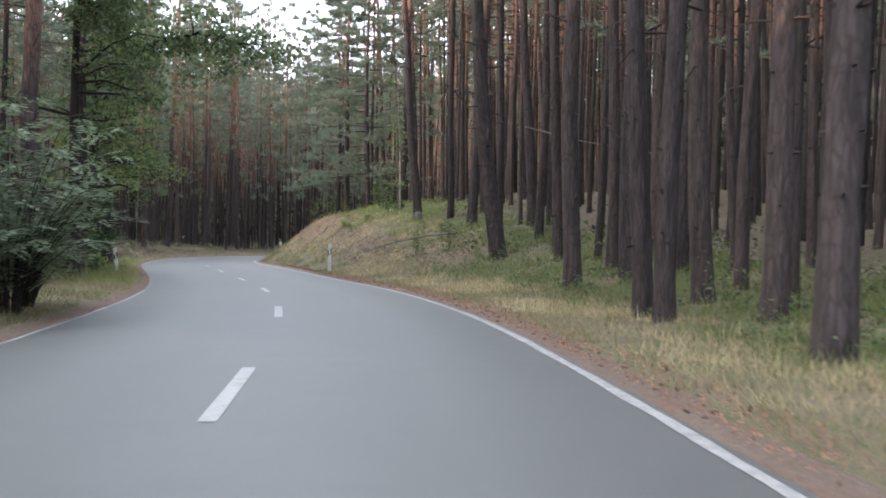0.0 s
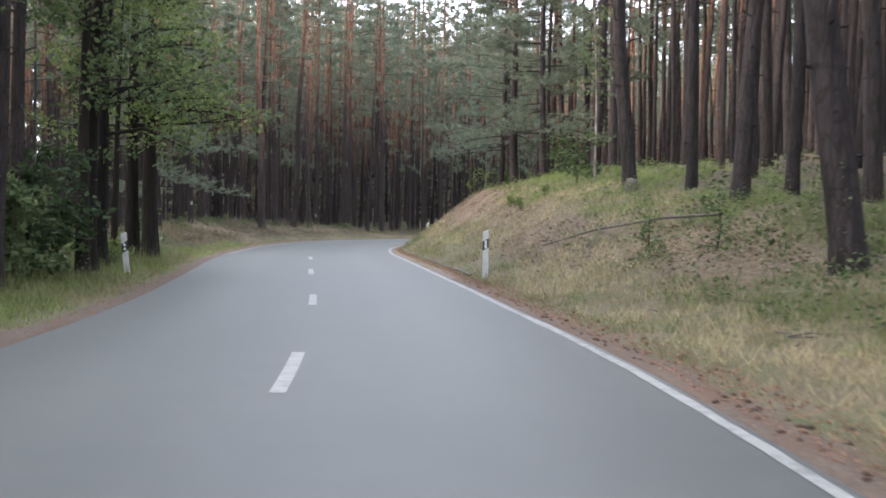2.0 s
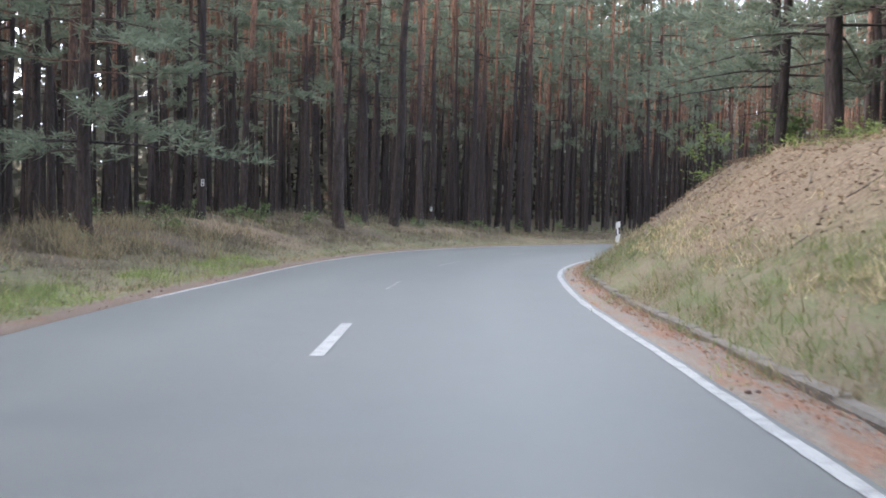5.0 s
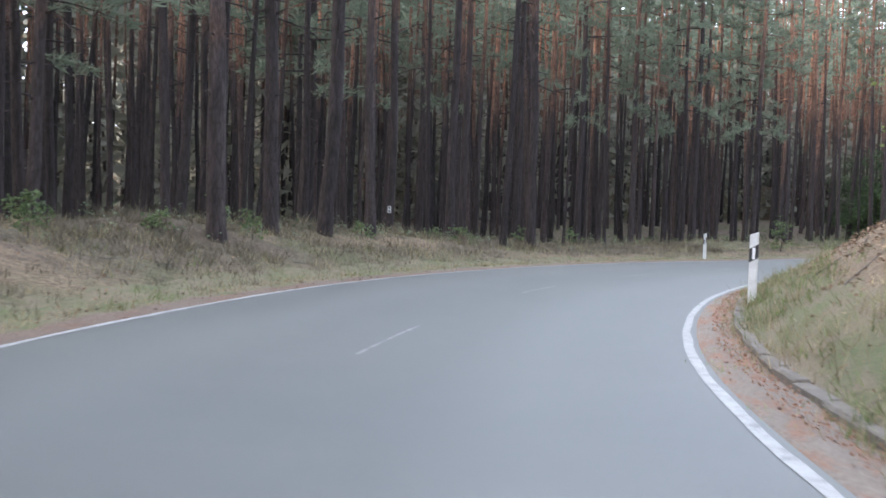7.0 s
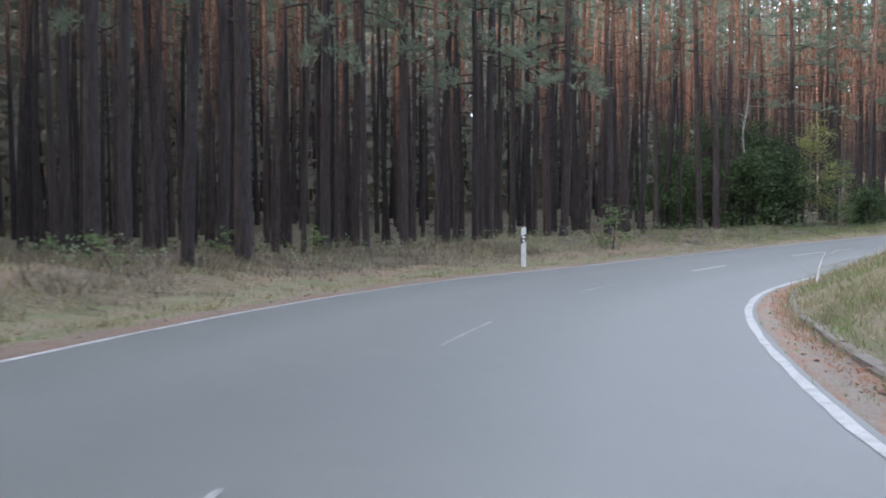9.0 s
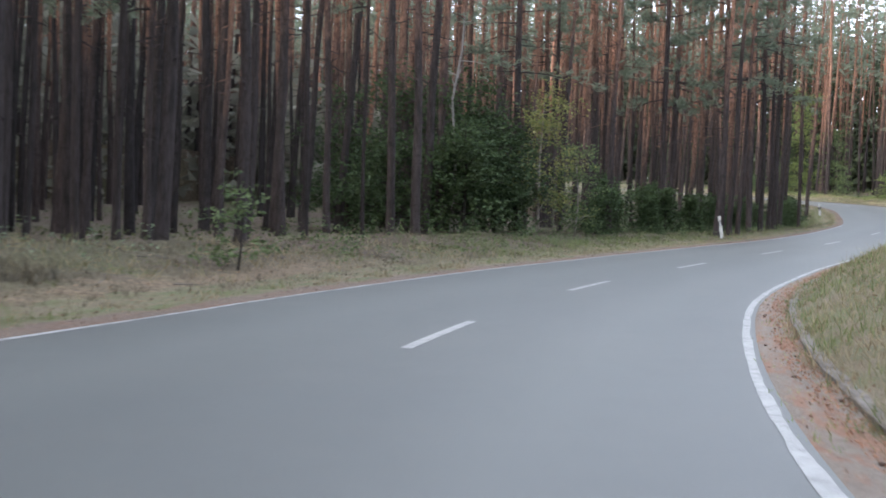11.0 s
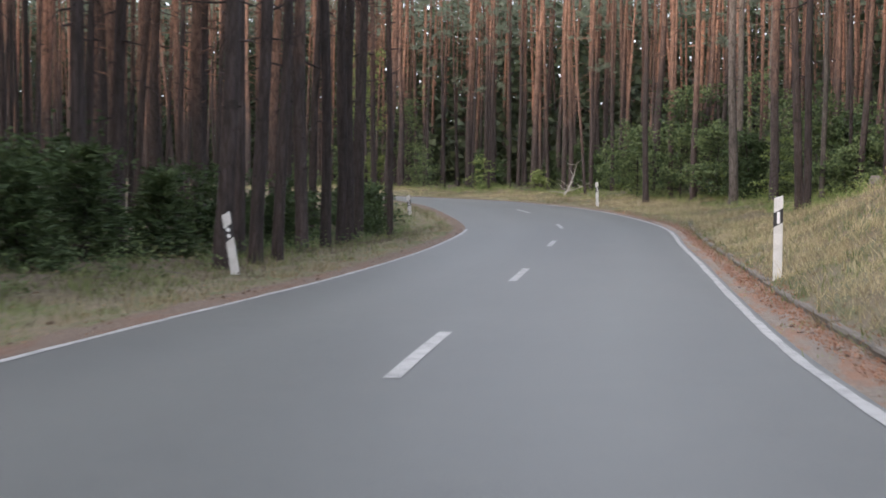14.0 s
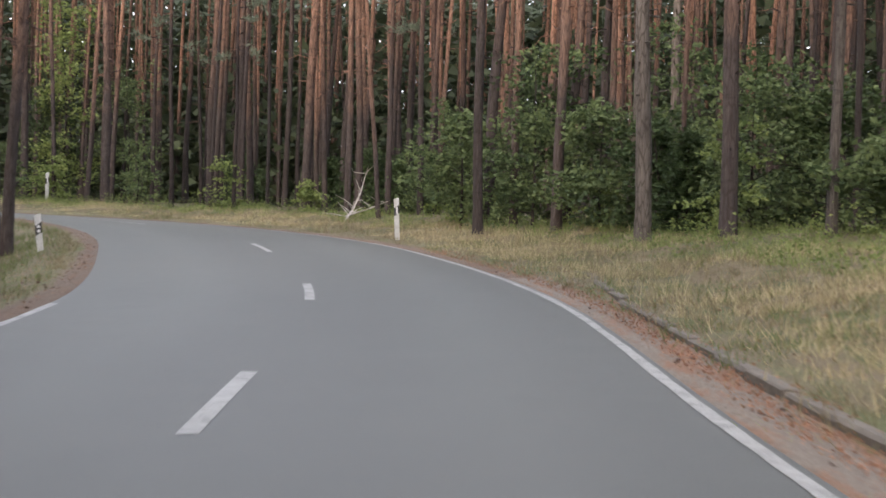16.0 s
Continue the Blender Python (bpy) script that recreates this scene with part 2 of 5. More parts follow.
GRASS_STRAW = leaf_material("straw_grass", (0.25, 0.205, 0.118), (0.50, 0.42, 0.25), 0.5)
GRASS_FRESH = leaf_material("fresh_grass", (0.115, 0.155, 0.048), (0.25, 0.305, 0.105), 0.5)
WHITE = plain_material("white_plastic", (0.33, 0.33, 0.32), (0.62, 0.62, 0.61), 5, 0.45, 0.05, 0.4)
BLACK = plain_material("black_plastic", (0.012, 0.012, 0.014), (0.03, 0.03, 0.032), 6, 0.5, 0.05, 0.4)
REFLECTOR = plain_material("reflector", (0.62, 0.63, 0.64), (0.8, 0.8, 0.82), 30, 0.2, 0.1, 0.6)
STONE = plain_material("kerb_stone", (0.052, 0.045, 0.038), (0.155, 0.136, 0.116), 4, 0.9, 0.6)
BARE_TWIG = plain_material("bare_twig", (0.05, 0.042, 0.036), (0.14, 0.125, 0.11), 5, 0.9, 0.5)
GREY_WOOD = plain_material("grey_wood", (0.10, 0.095, 0.09), (0.26, 0.25, 0.235), 5, 0.9, 0.5)
DEADWOOD = plain_material("dead_wood", (0.17, 0.155, 0.14), (0.42, 0.4, 0.37), 5, 0.9, 0.5)

# ---- the road's line ----
CENTRE = [(0.60, -62.00), (0.20, -42.00), (-0.30, -22.00), (-0.75, -4.00), (-1.44, 7.80), (-2.33, 17.98), (-3.85, 28.09), (-5.91, 38.00), (-8.24, 47.86), (-10.59, 57.80), (-12.84, 67.73), (-14.40, 77.82),
          (-14.64, 88.10), (-13.68, 98.28), (-11.56, 108.28), (-8.03, 117.81), (-3.36, 127.03), (2.36, 135.64), (8.64, 143.73), (15.25, 151.42), (21.88, 159.13), (27.67, 166.02), (32.17, 173.32), (34.58, 178.51), (35.29, 183.00), (34.49, 187.50), (32.19, 192.00), (28.00, 196.99), (21.00, 202.49), (10.00, 207.99), (-15.00, 215.99)]
PROFILE = [(-64, 1.4), (-40, 1.0), (-20, 0.55), (0, 0.08), (8.1, -0.16), (18.3, -0.46), (28.5, -0.83), (38.6, -1.21), (48.8, -1.52), (59, -1.83), (69.2, -2.21), (79.4, -2.53), (89.7, -2.83), (99.9, -3.19), (110.1, -3.55), (120.3, -3.86),
           (130.7, -4.03), (141, -4.1), (151.2, -4.08), (161.4, -3.98), (171.5, -3.77), (182, -3.4), (192, -2.98), (202, -2.45), (214, -2.1), (242, -1.2), (302, 0.5)]
LEFT_HALF = [(-60, 2.60), (4, 2.64), (10, 2.68), (16, 2.73), (22, 2.74), (28, 2.72), (34, 2.69), (40, 2.69), (46, 2.72), (52, 2.80), (58, 2.91), (64, 2.93), (70, 2.84), (76, 2.85), (82, 3.06), (88, 3.22), (94, 3.30), (100, 3.39), (106, 3.46), (112, 3.48), (118, 3.37), (124, 3.14), (130, 3.03), (136, 3.01), (142, 2.98), (148, 2.92), (154, 2.82), (160, 2.63), (166, 2.47), (172, 2.47), (178, 2.60), (184, 2.96), (190, 3.18), (196, 3.18), (202, 3.11), (240, 2.98)]
RIGHT_HALF = [(-60, 2.84), (4, 2.86), (10, 2.88), (16, 2.85), (22, 2.84), (28, 2.89), (34, 2.90), (40, 2.89), (46, 2.94), (52, 2.96), (58, 2.97), (64, 3.04), (70, 3.08), (76, 3.03), (82, 2.99), (88, 3.04), (94, 3.13), (100, 3.15), (106, 3.06), (112, 3.05), (118, 3.18), (124, 3.26), (130, 3.18), (136, 3.14), (142, 3.03), (148, 2.94), (154, 2.90), (160, 2.94), (166, 3.02), (172, 3.00), (178, 2.99), (184, 3.15), (190, 3.18), (196, 3.09), (202, 3.02), (240, 2.97)]


def spline(points, step):
    """A smooth line through the points, at even steps."""
    p = np.array(points, float)
    p = np.vstack([2 * p[0] - p[1], p, 2 * p[-1] - p[-2]])
    out = []
    for a, b, c, d in zip(p, p[1:], p[2:], p[3:]):
        for u in np.linspace(0, 1, 40, endpoint=False):
            out.append(0.5 * (2 * b + (c - a) * u + (2 * a - 5 * b + 4 * c - d) * u * u + (3 * b - a - 3 * c + d) * u**3))
    out = np.array(out)
    s = np.r_[0, np.cumsum(np.linalg.norm(np.diff(out, axis=0), axis=1))]
    at = np.arange(0, s[-1], step)
    return np.c_[np.interp(at, s, out[:, 0]), np.interp(at, s, out[:, 1])], at


LINE_XY, LINE_S = spline(CENTRE, 0.25)
LINE_S = LINE_S - LINE_S[np.argmin(np.hypot(LINE_XY[:, 0] + 1.44, LINE_XY[:, 1] - 7.80))] + 8.0
TANGENT = np.gradient(LINE_XY, axis=0)
TANGENT /= np.linalg.norm(TANGENT, axis=1)[:, None]
RIGHT = np.c_[TANGENT[:, 1], -TANGENT[:, 0]]


def table(pairs, s):
    a = np.array(pairs, float)
    return np.interp(s, a[:, 0], a[:, 1])


def smooth(v, n=41):
    return np.convolve(np.pad(v, n // 2, mode="edge"), np.ones(n) / n, mode="valid")


LINE_Z, HALF_L, HALF_R = (smooth(table(t, LINE_S), 25) for t in (PROFILE, LEFT_HALF, RIGHT_HALF))


def on_road(s, d, up=0.0):
    """World places at the stations s and offsets d (to the right of the middle line)."""
    s, d = np.broadcast_arrays(np.asarray(s, float), np.asarray(d, float))
    f = [np.interp(s, LINE_S, v) for v in (LINE_XY[:, 0], LINE_XY[:, 1], LINE_Z, RIGHT[:, 0], RIGHT[:, 1])]
    return np.stack([f[0] + d * f[3], f[1] + d * f[4], f[2] + up], -1)


def station(xy):
    """Station and offset of world places, from the nearest point of the line."""
    xy = np.asarray(xy, float).reshape(-1, 2)
    s, d = np.empty(len(xy)), np.empty(len(xy))
    for k in range(0, len(xy), 4000):
        q = xy[k:k + 4000]
        i = ((q[:, None, :] - LINE_XY[None, ::4]) ** 2).sum(2).argmin(1) * 4
        close = np.clip(i[:, None] + np.arange(-2, 3), 0, len(LINE_XY) - 1)
        i = close[np.arange(len(q)), ((q[:, None, :] - LINE_XY[close]) ** 2).sum(2).argmin(1)]
        o = q - LINE_XY[i]
        s[k:k + 4000] = LINE_S[i] + (o * TANGENT[i]).sum(1).clip(-1, 1)
        side = np.sign((o * RIGHT[i]).sum(1))
        d[k:k + 4000] = side * np.linalg.norm(o, axis=1)
    return s, d


# rise of the ground over the road at growing distances from the asphalt's edge
S_R = [-60, 0, 20, 35, 50, 65, 80, 88, 97, 110, 130, 150, 165, 180, 195, 215, 300]
RISE_R = [(0.36, [0.0] * 17),
          (0.55, [.02, .02, .02, .02, .08, .1, .1, .1, .1, .1, .1, .15, .12, .1, .03, .03, .03]),
          (1.7, [.02, .02, .02, .15, .7, .95, 1.05, .9, .6, .6, .75, .72, .55, .2, .15, .15, .15]),
          (3.5, [.15, .15, .18, .55, 1.7, 2.3, 2.5, 2.05, .9, .9, 1.35, 1.55, 1.7, .45, .3, .3, .3]),
          (6.0, [.4, .4, .5, 1.15, 2.5, 2.9, 3.1, 2.6, 1.3, 1.3, 1.9, 2.4, 2.9, .9, .5, .4, .4]),
          (12., [.8, .8, .9, 1.7, 3.1, 3.6, 3.6, 3.0, 2.0, 1.8, 2.3, 2.6, 3.0, 1.3, .7, .5, .5]),
          (40., [2.5, 2.5, 2.6, 3., 3.6, 4.2, 4.2, 4., 3., 2.8, 3., 2.8, 2.6, 2., 1.5, 1.2, 1.2])]
S_L = [-60, 0, 30, 55, 70, 82, 95, 105, 115, 128, 140, 155, 170, 185, 200, 300]
RISE_L = [(0.9, [0.04] * 13 + [-.13, -.14, .04]),
          (2.0, [.1, .1, .1, .1, .15, .3, .35, .3, .12, .15, .12, .1, .0, -.5, -.5, .1]),
          (5.0, [.15, .15, .15, .2, .5, .9, 1., .7, .3, .45, .35, .2, .0, -.75, -.75, .2]),
          (9., [.2, .2, .2, .2, .3, .5, .5, .3, .1, .1, .1, .15, .05, -.75, -.75, .3]),
          (16., [.2, .2, .2, .2, .1, .1, .1, 0, -.1, -.1, 0, .1, .1, -.6, -.6, .3]),
          (40., [.5] * 16)]


def rise(s, e, knots, columns):
    """Height over the road at station s, e metres outside the asphalt."""
    at = [0.0] + [c[0] for c in columns]
    h = [np.zeros_like(s)] + [np.interp(s, knots, c[1]) for c in columns]
    out = np.zeros_like(s)
    for k in range(len(at) - 1):
        m = (e >= at[k]) & (e < at[k + 1])
        u = (e - at[k]) / (at[k + 1] - at[k])
        out = np.where(m, h[k] + (h[k + 1] - h[k]) * u, out)
    return np.where(e >= at[-1], h[-1], out)


def lumps(x, y):
    return 0.10 * np.sin(x * 0.9 + 1.3 * np.sin(y * 0.37)) * np.sin(y * 0.8 + 0.9 * np.sin(x * 0.51)) + 0.075 * np.sin(x * 2.3 + y * 1.1) * np.sin(y * 2.9 - x * 0.7)


def ground_height(xy):
    """Height of the ground, its distance from the asphalt, and the station."""
    xy = np.asarray(xy, float).reshape(-1, 2)
    s, d = station(xy)
    z, hl, hr = (np.interp(s, LINE_S, v) for v in (LINE_Z, HALF_L, HALF_R))
    e = np.where(d > 0, d - hr, -d - hl) - 0.12
    up = np.where(d > 0, rise(s, e, S_R, RISE_R), rise(s, e, S_L, RISE_L))
    return z + up + lumps(xy[:, 0], xy[:, 1]) * np.clip((e - 0.8) / 2.5, 0, 1), e, s


def bare_share(s, d, e):
    """Where the slope is bare earth and dead leaves rather than grass."""
    out = np.zeros_like(s)
    for side, s0, e0, ls, le in ((1, 48, 2.1, 6.5, 1.3), (1, 40, 3.4, 6, 1.4), (1, 56, 2.6, 5, 0.9), (1, 68, 3.2, 6, 1.6), (1, 79, 3.5, 8, 1.9), (1, 82, 2.2, 10, 0.9), (1, 94, 2.4, 6, 0.9), (1, 91, 3.6, 8, 1.8), (1, 168, 4.5, 7, 1.5), (1, 158, 4.2, 6, 1.4), (1, 145, 2.6, 9, 1.0), (-1, 84, 3.2, 2.2, 2.6), (-1, 100, 3.2, 7, 0.8), (-1, 112, 1.6, 8, 0.6), (-1, 127, 1.6, 8, 0.6)):
        out = np.maximum(out, np.where(np.sign(d) == side, (1.3 if side > 0 and 66 < s0 < 120 else 1.1 if s0 > 140 else 0.72) * np.exp(-(((s - s0) / ls) ** 2 + ((e - e0) / le) ** 2)), 0))
    return np.minimum(out, 1)


def on_ground(x, y):
    return float(ground_height([(x, y)])[0][0])


# ---- mesh helpers ----
def quick_mesh(name, verts, faces, mat, flat=False, **attrs):
    """A mesh from arrays: verts (n, 3), faces (m, 3 or 4), and float attributes by vertex."""
    me = bpy.data.meshes.new(name)
    verts, faces = np.asarray(verts, np.float32), np.asarray(faces, np.int32)
    me.vertices.add(len(verts))
    me.vertices.foreach_set("co", verts.ravel())
    me.loops.add(faces.size)
    me.loops.foreach_set("vertex_index", faces.ravel())
    me.polygons.add(len(faces))
    me.polygons.foreach_set("loop_start", np.arange(0, faces.size, faces.shape[1], dtype=np.int32))
    me.polygons.foreach_set("use_smooth", np.full(len(faces), not flat))
    for key, values in attrs.items():
        me.attributes.new(key, "FLOAT", "POINT").data.foreach_set("value", np.asarray(values, np.float32))
    me.materials.append(mat)
    me.update(calc_edges=True)
    return me


def strip(name, s, offsets, ups, mat, **attrs):
    """A ribbon along the road: columns at the offsets (arrays or numbers)."""
    cols = [on_road(s, o, u) for o, u in zip(offsets, ups)]
    n, k = len(s), len(cols)
    v = np.stack(cols, 1).reshape(-1, 3)
    i = np.arange((n - 1) * k).reshape(n - 1, k)[:, :-1].ravel()
    return new(name, quick_mesh(name, v, np.c_[i, i + k, i + k + 1, i + 1][:, ::-1], mat, **attrs))


def part(name, mesh, parent, label=""):
    ob = new(name, mesh)
    ob.parent = parent
    return tagged(ob, label)


# ---- ground, road, verges ----
def spaced(lo, hi, step, far):
    mid = np.arange(lo, hi, step)
    grow = np.cumsum(np.geomspace(step * 1.5, 300, 16))
    grow = grow[grow < far]
    return np.r_[(lo - grow)[::-1], mid, mid[-1] + grow]


gx, gy = spaced(-62, 92, 0.85, 1800), spaced(-30, 235, 0.85, 1800)
GX, GY = np.meshgrid(gx, gy)
gz, ge, gs = ground_height(np.c_[GX.ravel(), GY.ravel()])
gz = np.where(ge < 0.75, gz - 0.30, gz)
gi = np.arange(GX.size).reshape(GX.shape)[:-1, :-1].ravel()
gw = len(gx)
new("ground", quick_mesh("ground", np.c_[GX.ravel(), GY.ravel(), gz], np.c_[gi, gi + 1, gi + gw + 1, gi + gw], GROUND, wood=np.where(station(np.c_[GX.ravel(), GY.ravel()])[1] < 0, np.clip((ge - 0.5) / 2.4, 0, 1), np.clip((ge - 4.0) / 4.0, 0, 1)), bare=0.42 * bare_share(gs, station(np.c_[GX.ravel(), GY.ravel()])[1], ge)))
tagged(bpy.data.objects["ground"], "grassy verges and needle-covered pine forest floor", "ground", kind="structure")

S_ROAD = np.arange(-60, 244, 0.5)
hl, hr = np.interp(S_ROAD, LINE_S, HALF_L), np.interp(S_ROAD, LINE_S, HALF_R)
ACROSS = np.linspace(0, 1, 13)
rough_l, rough_r = 0.05 * np.sin(S_ROAD * 1.7) + 0.04 * np.sin(S_ROAD * 4.1), 0.03 * np.sin(S_ROAD * 1.3)
road = strip("road", S_ROAD, [-(hl + 0.14 + rough_l) * (1 - u) + (hr + 0.12 + rough_r) * u for u in ACROSS], [0.0] * 13, ASPHALT, across=np.tile(ACROSS, len(S_ROAD)))
tagged(road, "grey worn asphalt of a narrow country road", "road", kind="structure")


def verge(name, side, half, knots, columns, mat, s0=-30, s1=240):
    s = np.arange(s0, s1, 0.25)
    h = np.interp(s, LINE_S, half)
    es = np.array([-0.12, -0.06, 0.08, 0.2, 0.36, 0.54, 0.75, 1.0, 1.3, 1.6])
    offs, ups, out = [], [], []
    for e in es:
        o = side * (h + 0.12 + e)
        p = on_road(s, o)
        u = rise(s, np.full_like(s, max(e, 0)), knots, columns) + 0.02 * np.sin(s * 3.1 + e * 9) * np.sin(s * 1.3 - e * 5) * min(1, max(e, 0) * 3)
        u = u + lumps(p[:, 0], p[:, 1]) * np.clip((e - 0.8) / 2.5, 0, 1) + (0.02 if 1.0 >= e > 0 else 0) + (0.058 if e == -0.06 else 0) - (0.06 if e >= 1.6 else 0) - (0.05 if e < 0 else 0)
        offs.append(o), ups.append(u), out.append(np.full_like(s, e))
    if side < 0:
        offs, ups, out = offs[::-1], ups[::-1], out[::-1]
    return tagged(strip(name, s, offs, ups, mat, out=np.stack(out, 1).ravel(), along=np.repeat(s, len(es))), "strip of brown needle litter and sand beside the asphalt", "verge", kind="structure")


verge("verge_left", -1, HALF_L, S_L, RISE_L, SOIL_L)
verge("verge_right", 1, HALF_R, S_R, RISE_R, SOIL_R, 47.25, 184.5)
verge("verge_right", 1, HALF_R, S_R, RISE_R, SOIL_L, -30, 47.5)
verge("verge_right", 1, HALF_R, S_R, RISE_R, SOIL_L, 184.25, 240)


def edge_line(name, side, half, s0, s1, wide):
    s = np.arange(s0, s1, 0.2)
    h = np.interp(s, LINE_S, half)
    rg = np.random.RandomState(5 + side)
    a, b = h - wide / 2 + smooth(rg.normal(0, 0.012, len(s)), 5), h + wide / 2 + smooth(rg.normal(0, 0.016, len(s)), 5)
    offs = [a, b] if side > 0 else [-b, -a]
    tagged(strip(name, s, offs, [0.005, 0.005], LINE), "worn white edge line painted on the asphalt", "road marking", kind="structure")


edge_line("edge_line_right", 1, HALF_R - 0.055, -30, 240, 0.095)
edge_line("edge_line_left", -1, HALF_L, 66, 179, 0.085)
edge_line("edge_line_left", -1, HALF_L, 8, 30, 0.05)
DASHES = [(-12.2, -8.9), (-2.1, 1.2), (8.0, 11.3), (18.5, 21.7), (28.6, 31.5), (38.6, 41.2), (48.8, 51.8), (59.1, 62.4), (69.4, 72.1), (79.4, 82.6), (90.0, 93.1), (99.9, 103.1), (110.1, 113.3),
          (120.3, 123.7), (130.8, 134.1), (141.0, 144.1), (151.3, 154.3), (161.3, 164.2), (171.6, 174.0), (180.0, 182.5), (190.0, 192.8), (200.2, 203.0)]
for k, (s0, s1) in enumerate(DASHES):
    s = np.linspace(s0, s1, 14)
    thin = k in (8, 9, 10, 11, 12)
    w = 0.024 if thin else 0.06
    tagged(strip("lane_dash", s, [-w, w], [0.005, 0.005], FAINT if thin else DASH), "short worn white dash of the middle line", "road marking", "middle line dashes", "structure")



# ---- trees ----
def tube(points, radii, sides, wob=0.0, rg=None):
    """Verts and faces of a tapering tube along the points."""
    points, radii = np.asarray(points, float), np.asarray(radii, float)
    t = np.gradient(points, axis=0)
    t /= np.linalg.norm(t, axis=1)[:, None] + 1e-9
    ref = np.where(np.abs(t[:, 2:3]) > 0.9, np.array([[1.0, 0, 0]]), np.array([[0, 0, 1.0]]))
    a = np.cross(t, ref)
    a /= np.linalg.norm(a, axis=1)[:, None] + 1e-9
    b = np.cross(t, a)
    ang = np.linspace(0, 2 * np.pi, sides, endpoint=False)
    r = radii[:, None] * (1 + (wob * rg.normal(0, 1, (len(points), sides)) if wob else 0))
    v = points[:, None] + r[..., None] * (np.cos(ang)[None, :, None] * a[:, None] + np.sin(ang)[None, :, None] * b[:, None])
    i, j = np.meshgrid(np.arange(len(points) - 1), np.arange(sides), indexing="ij")
    i, j, k = i.ravel(), j.ravel(), (j.ravel() + 1) % sides
    return v.reshape(-1, 3), np.c_[i * sides + j, i * sides + k, (i + 1) * sides + k, (i + 1) * sides + j]


def joined(pieces):
    vs, fs, n = [], [], 0
    for v, f in pieces:
        vs.append(v), fs.append(np.asarray(f) + n)
        n += len(v)
    return np.concatenate(vs), np.concatenate(fs)


def leaves(places, size, rg, stretch=1.0, droop=0.0):
    """One small folded leaf (two triangles as a quad) at each place."""
    n = len(places)
    d = rg.normal(0, 1, (n, 3))
    d[:, 2] = d[:, 2] * 0.5 - droop
    d /= np.linalg.norm(d, axis=1)[:, None]
    w = np.cross(d, rg.normal(0, 1, (n, 3)))
    w /= np.linalg.norm(w, axis=1)[:, None] + 1e-9
    z = (size * rg.uniform(0.6, 1.3, n))[:, None]
    up = np.cross(d, w) * z * 0.15
    v = np.stack([places, places + d * z * 0.5 * stretch + w * z * 0.32 + up, places + d * z * stretch, places + d * z * 0.5 * stretch - w * z * 0.32 + up], 1).reshape(-1, 3)
    return v, np.arange(4 * n).reshape(-1, 4)


def blades(base, d, size, rg, width=0.08):
    """One thin triangular spray of needles at each base along each direction."""
    n = len(base)
    d = d / (np.linalg.norm(d, axis=1)[:, None] + 1e-9)
    w = np.cross(d, rg.normal(0, 1, (n, 3)))
    w /= np.linalg.norm(w, axis=1)[:, None] + 1e-9
    z = (size * rg.uniform(0.6, 1.25, n))[:, None]
    return np.stack([base - w * z * width, base + w * z * width, base + d * z], 1).reshape(-1, 3), np.arange(3 * n).reshape(-1, 3)


def needle_tufts(places, ways, size, rg, count, width=0.08, loose=0.6):
    """A brush of needle sprays at each place, fanning out along the twig's way."""
    base, way = np.repeat(np.asarray(places), count, 0), np.repeat(np.asarray(ways), count, 0)
    d = way * 0.75 + rg.normal(0, loose, base.shape) * (1, 1, 0.6) + (0, 0, 0.12)
    return blades(base + rg.normal(0, size * 0.12, base.shape), d, size, rg, width)


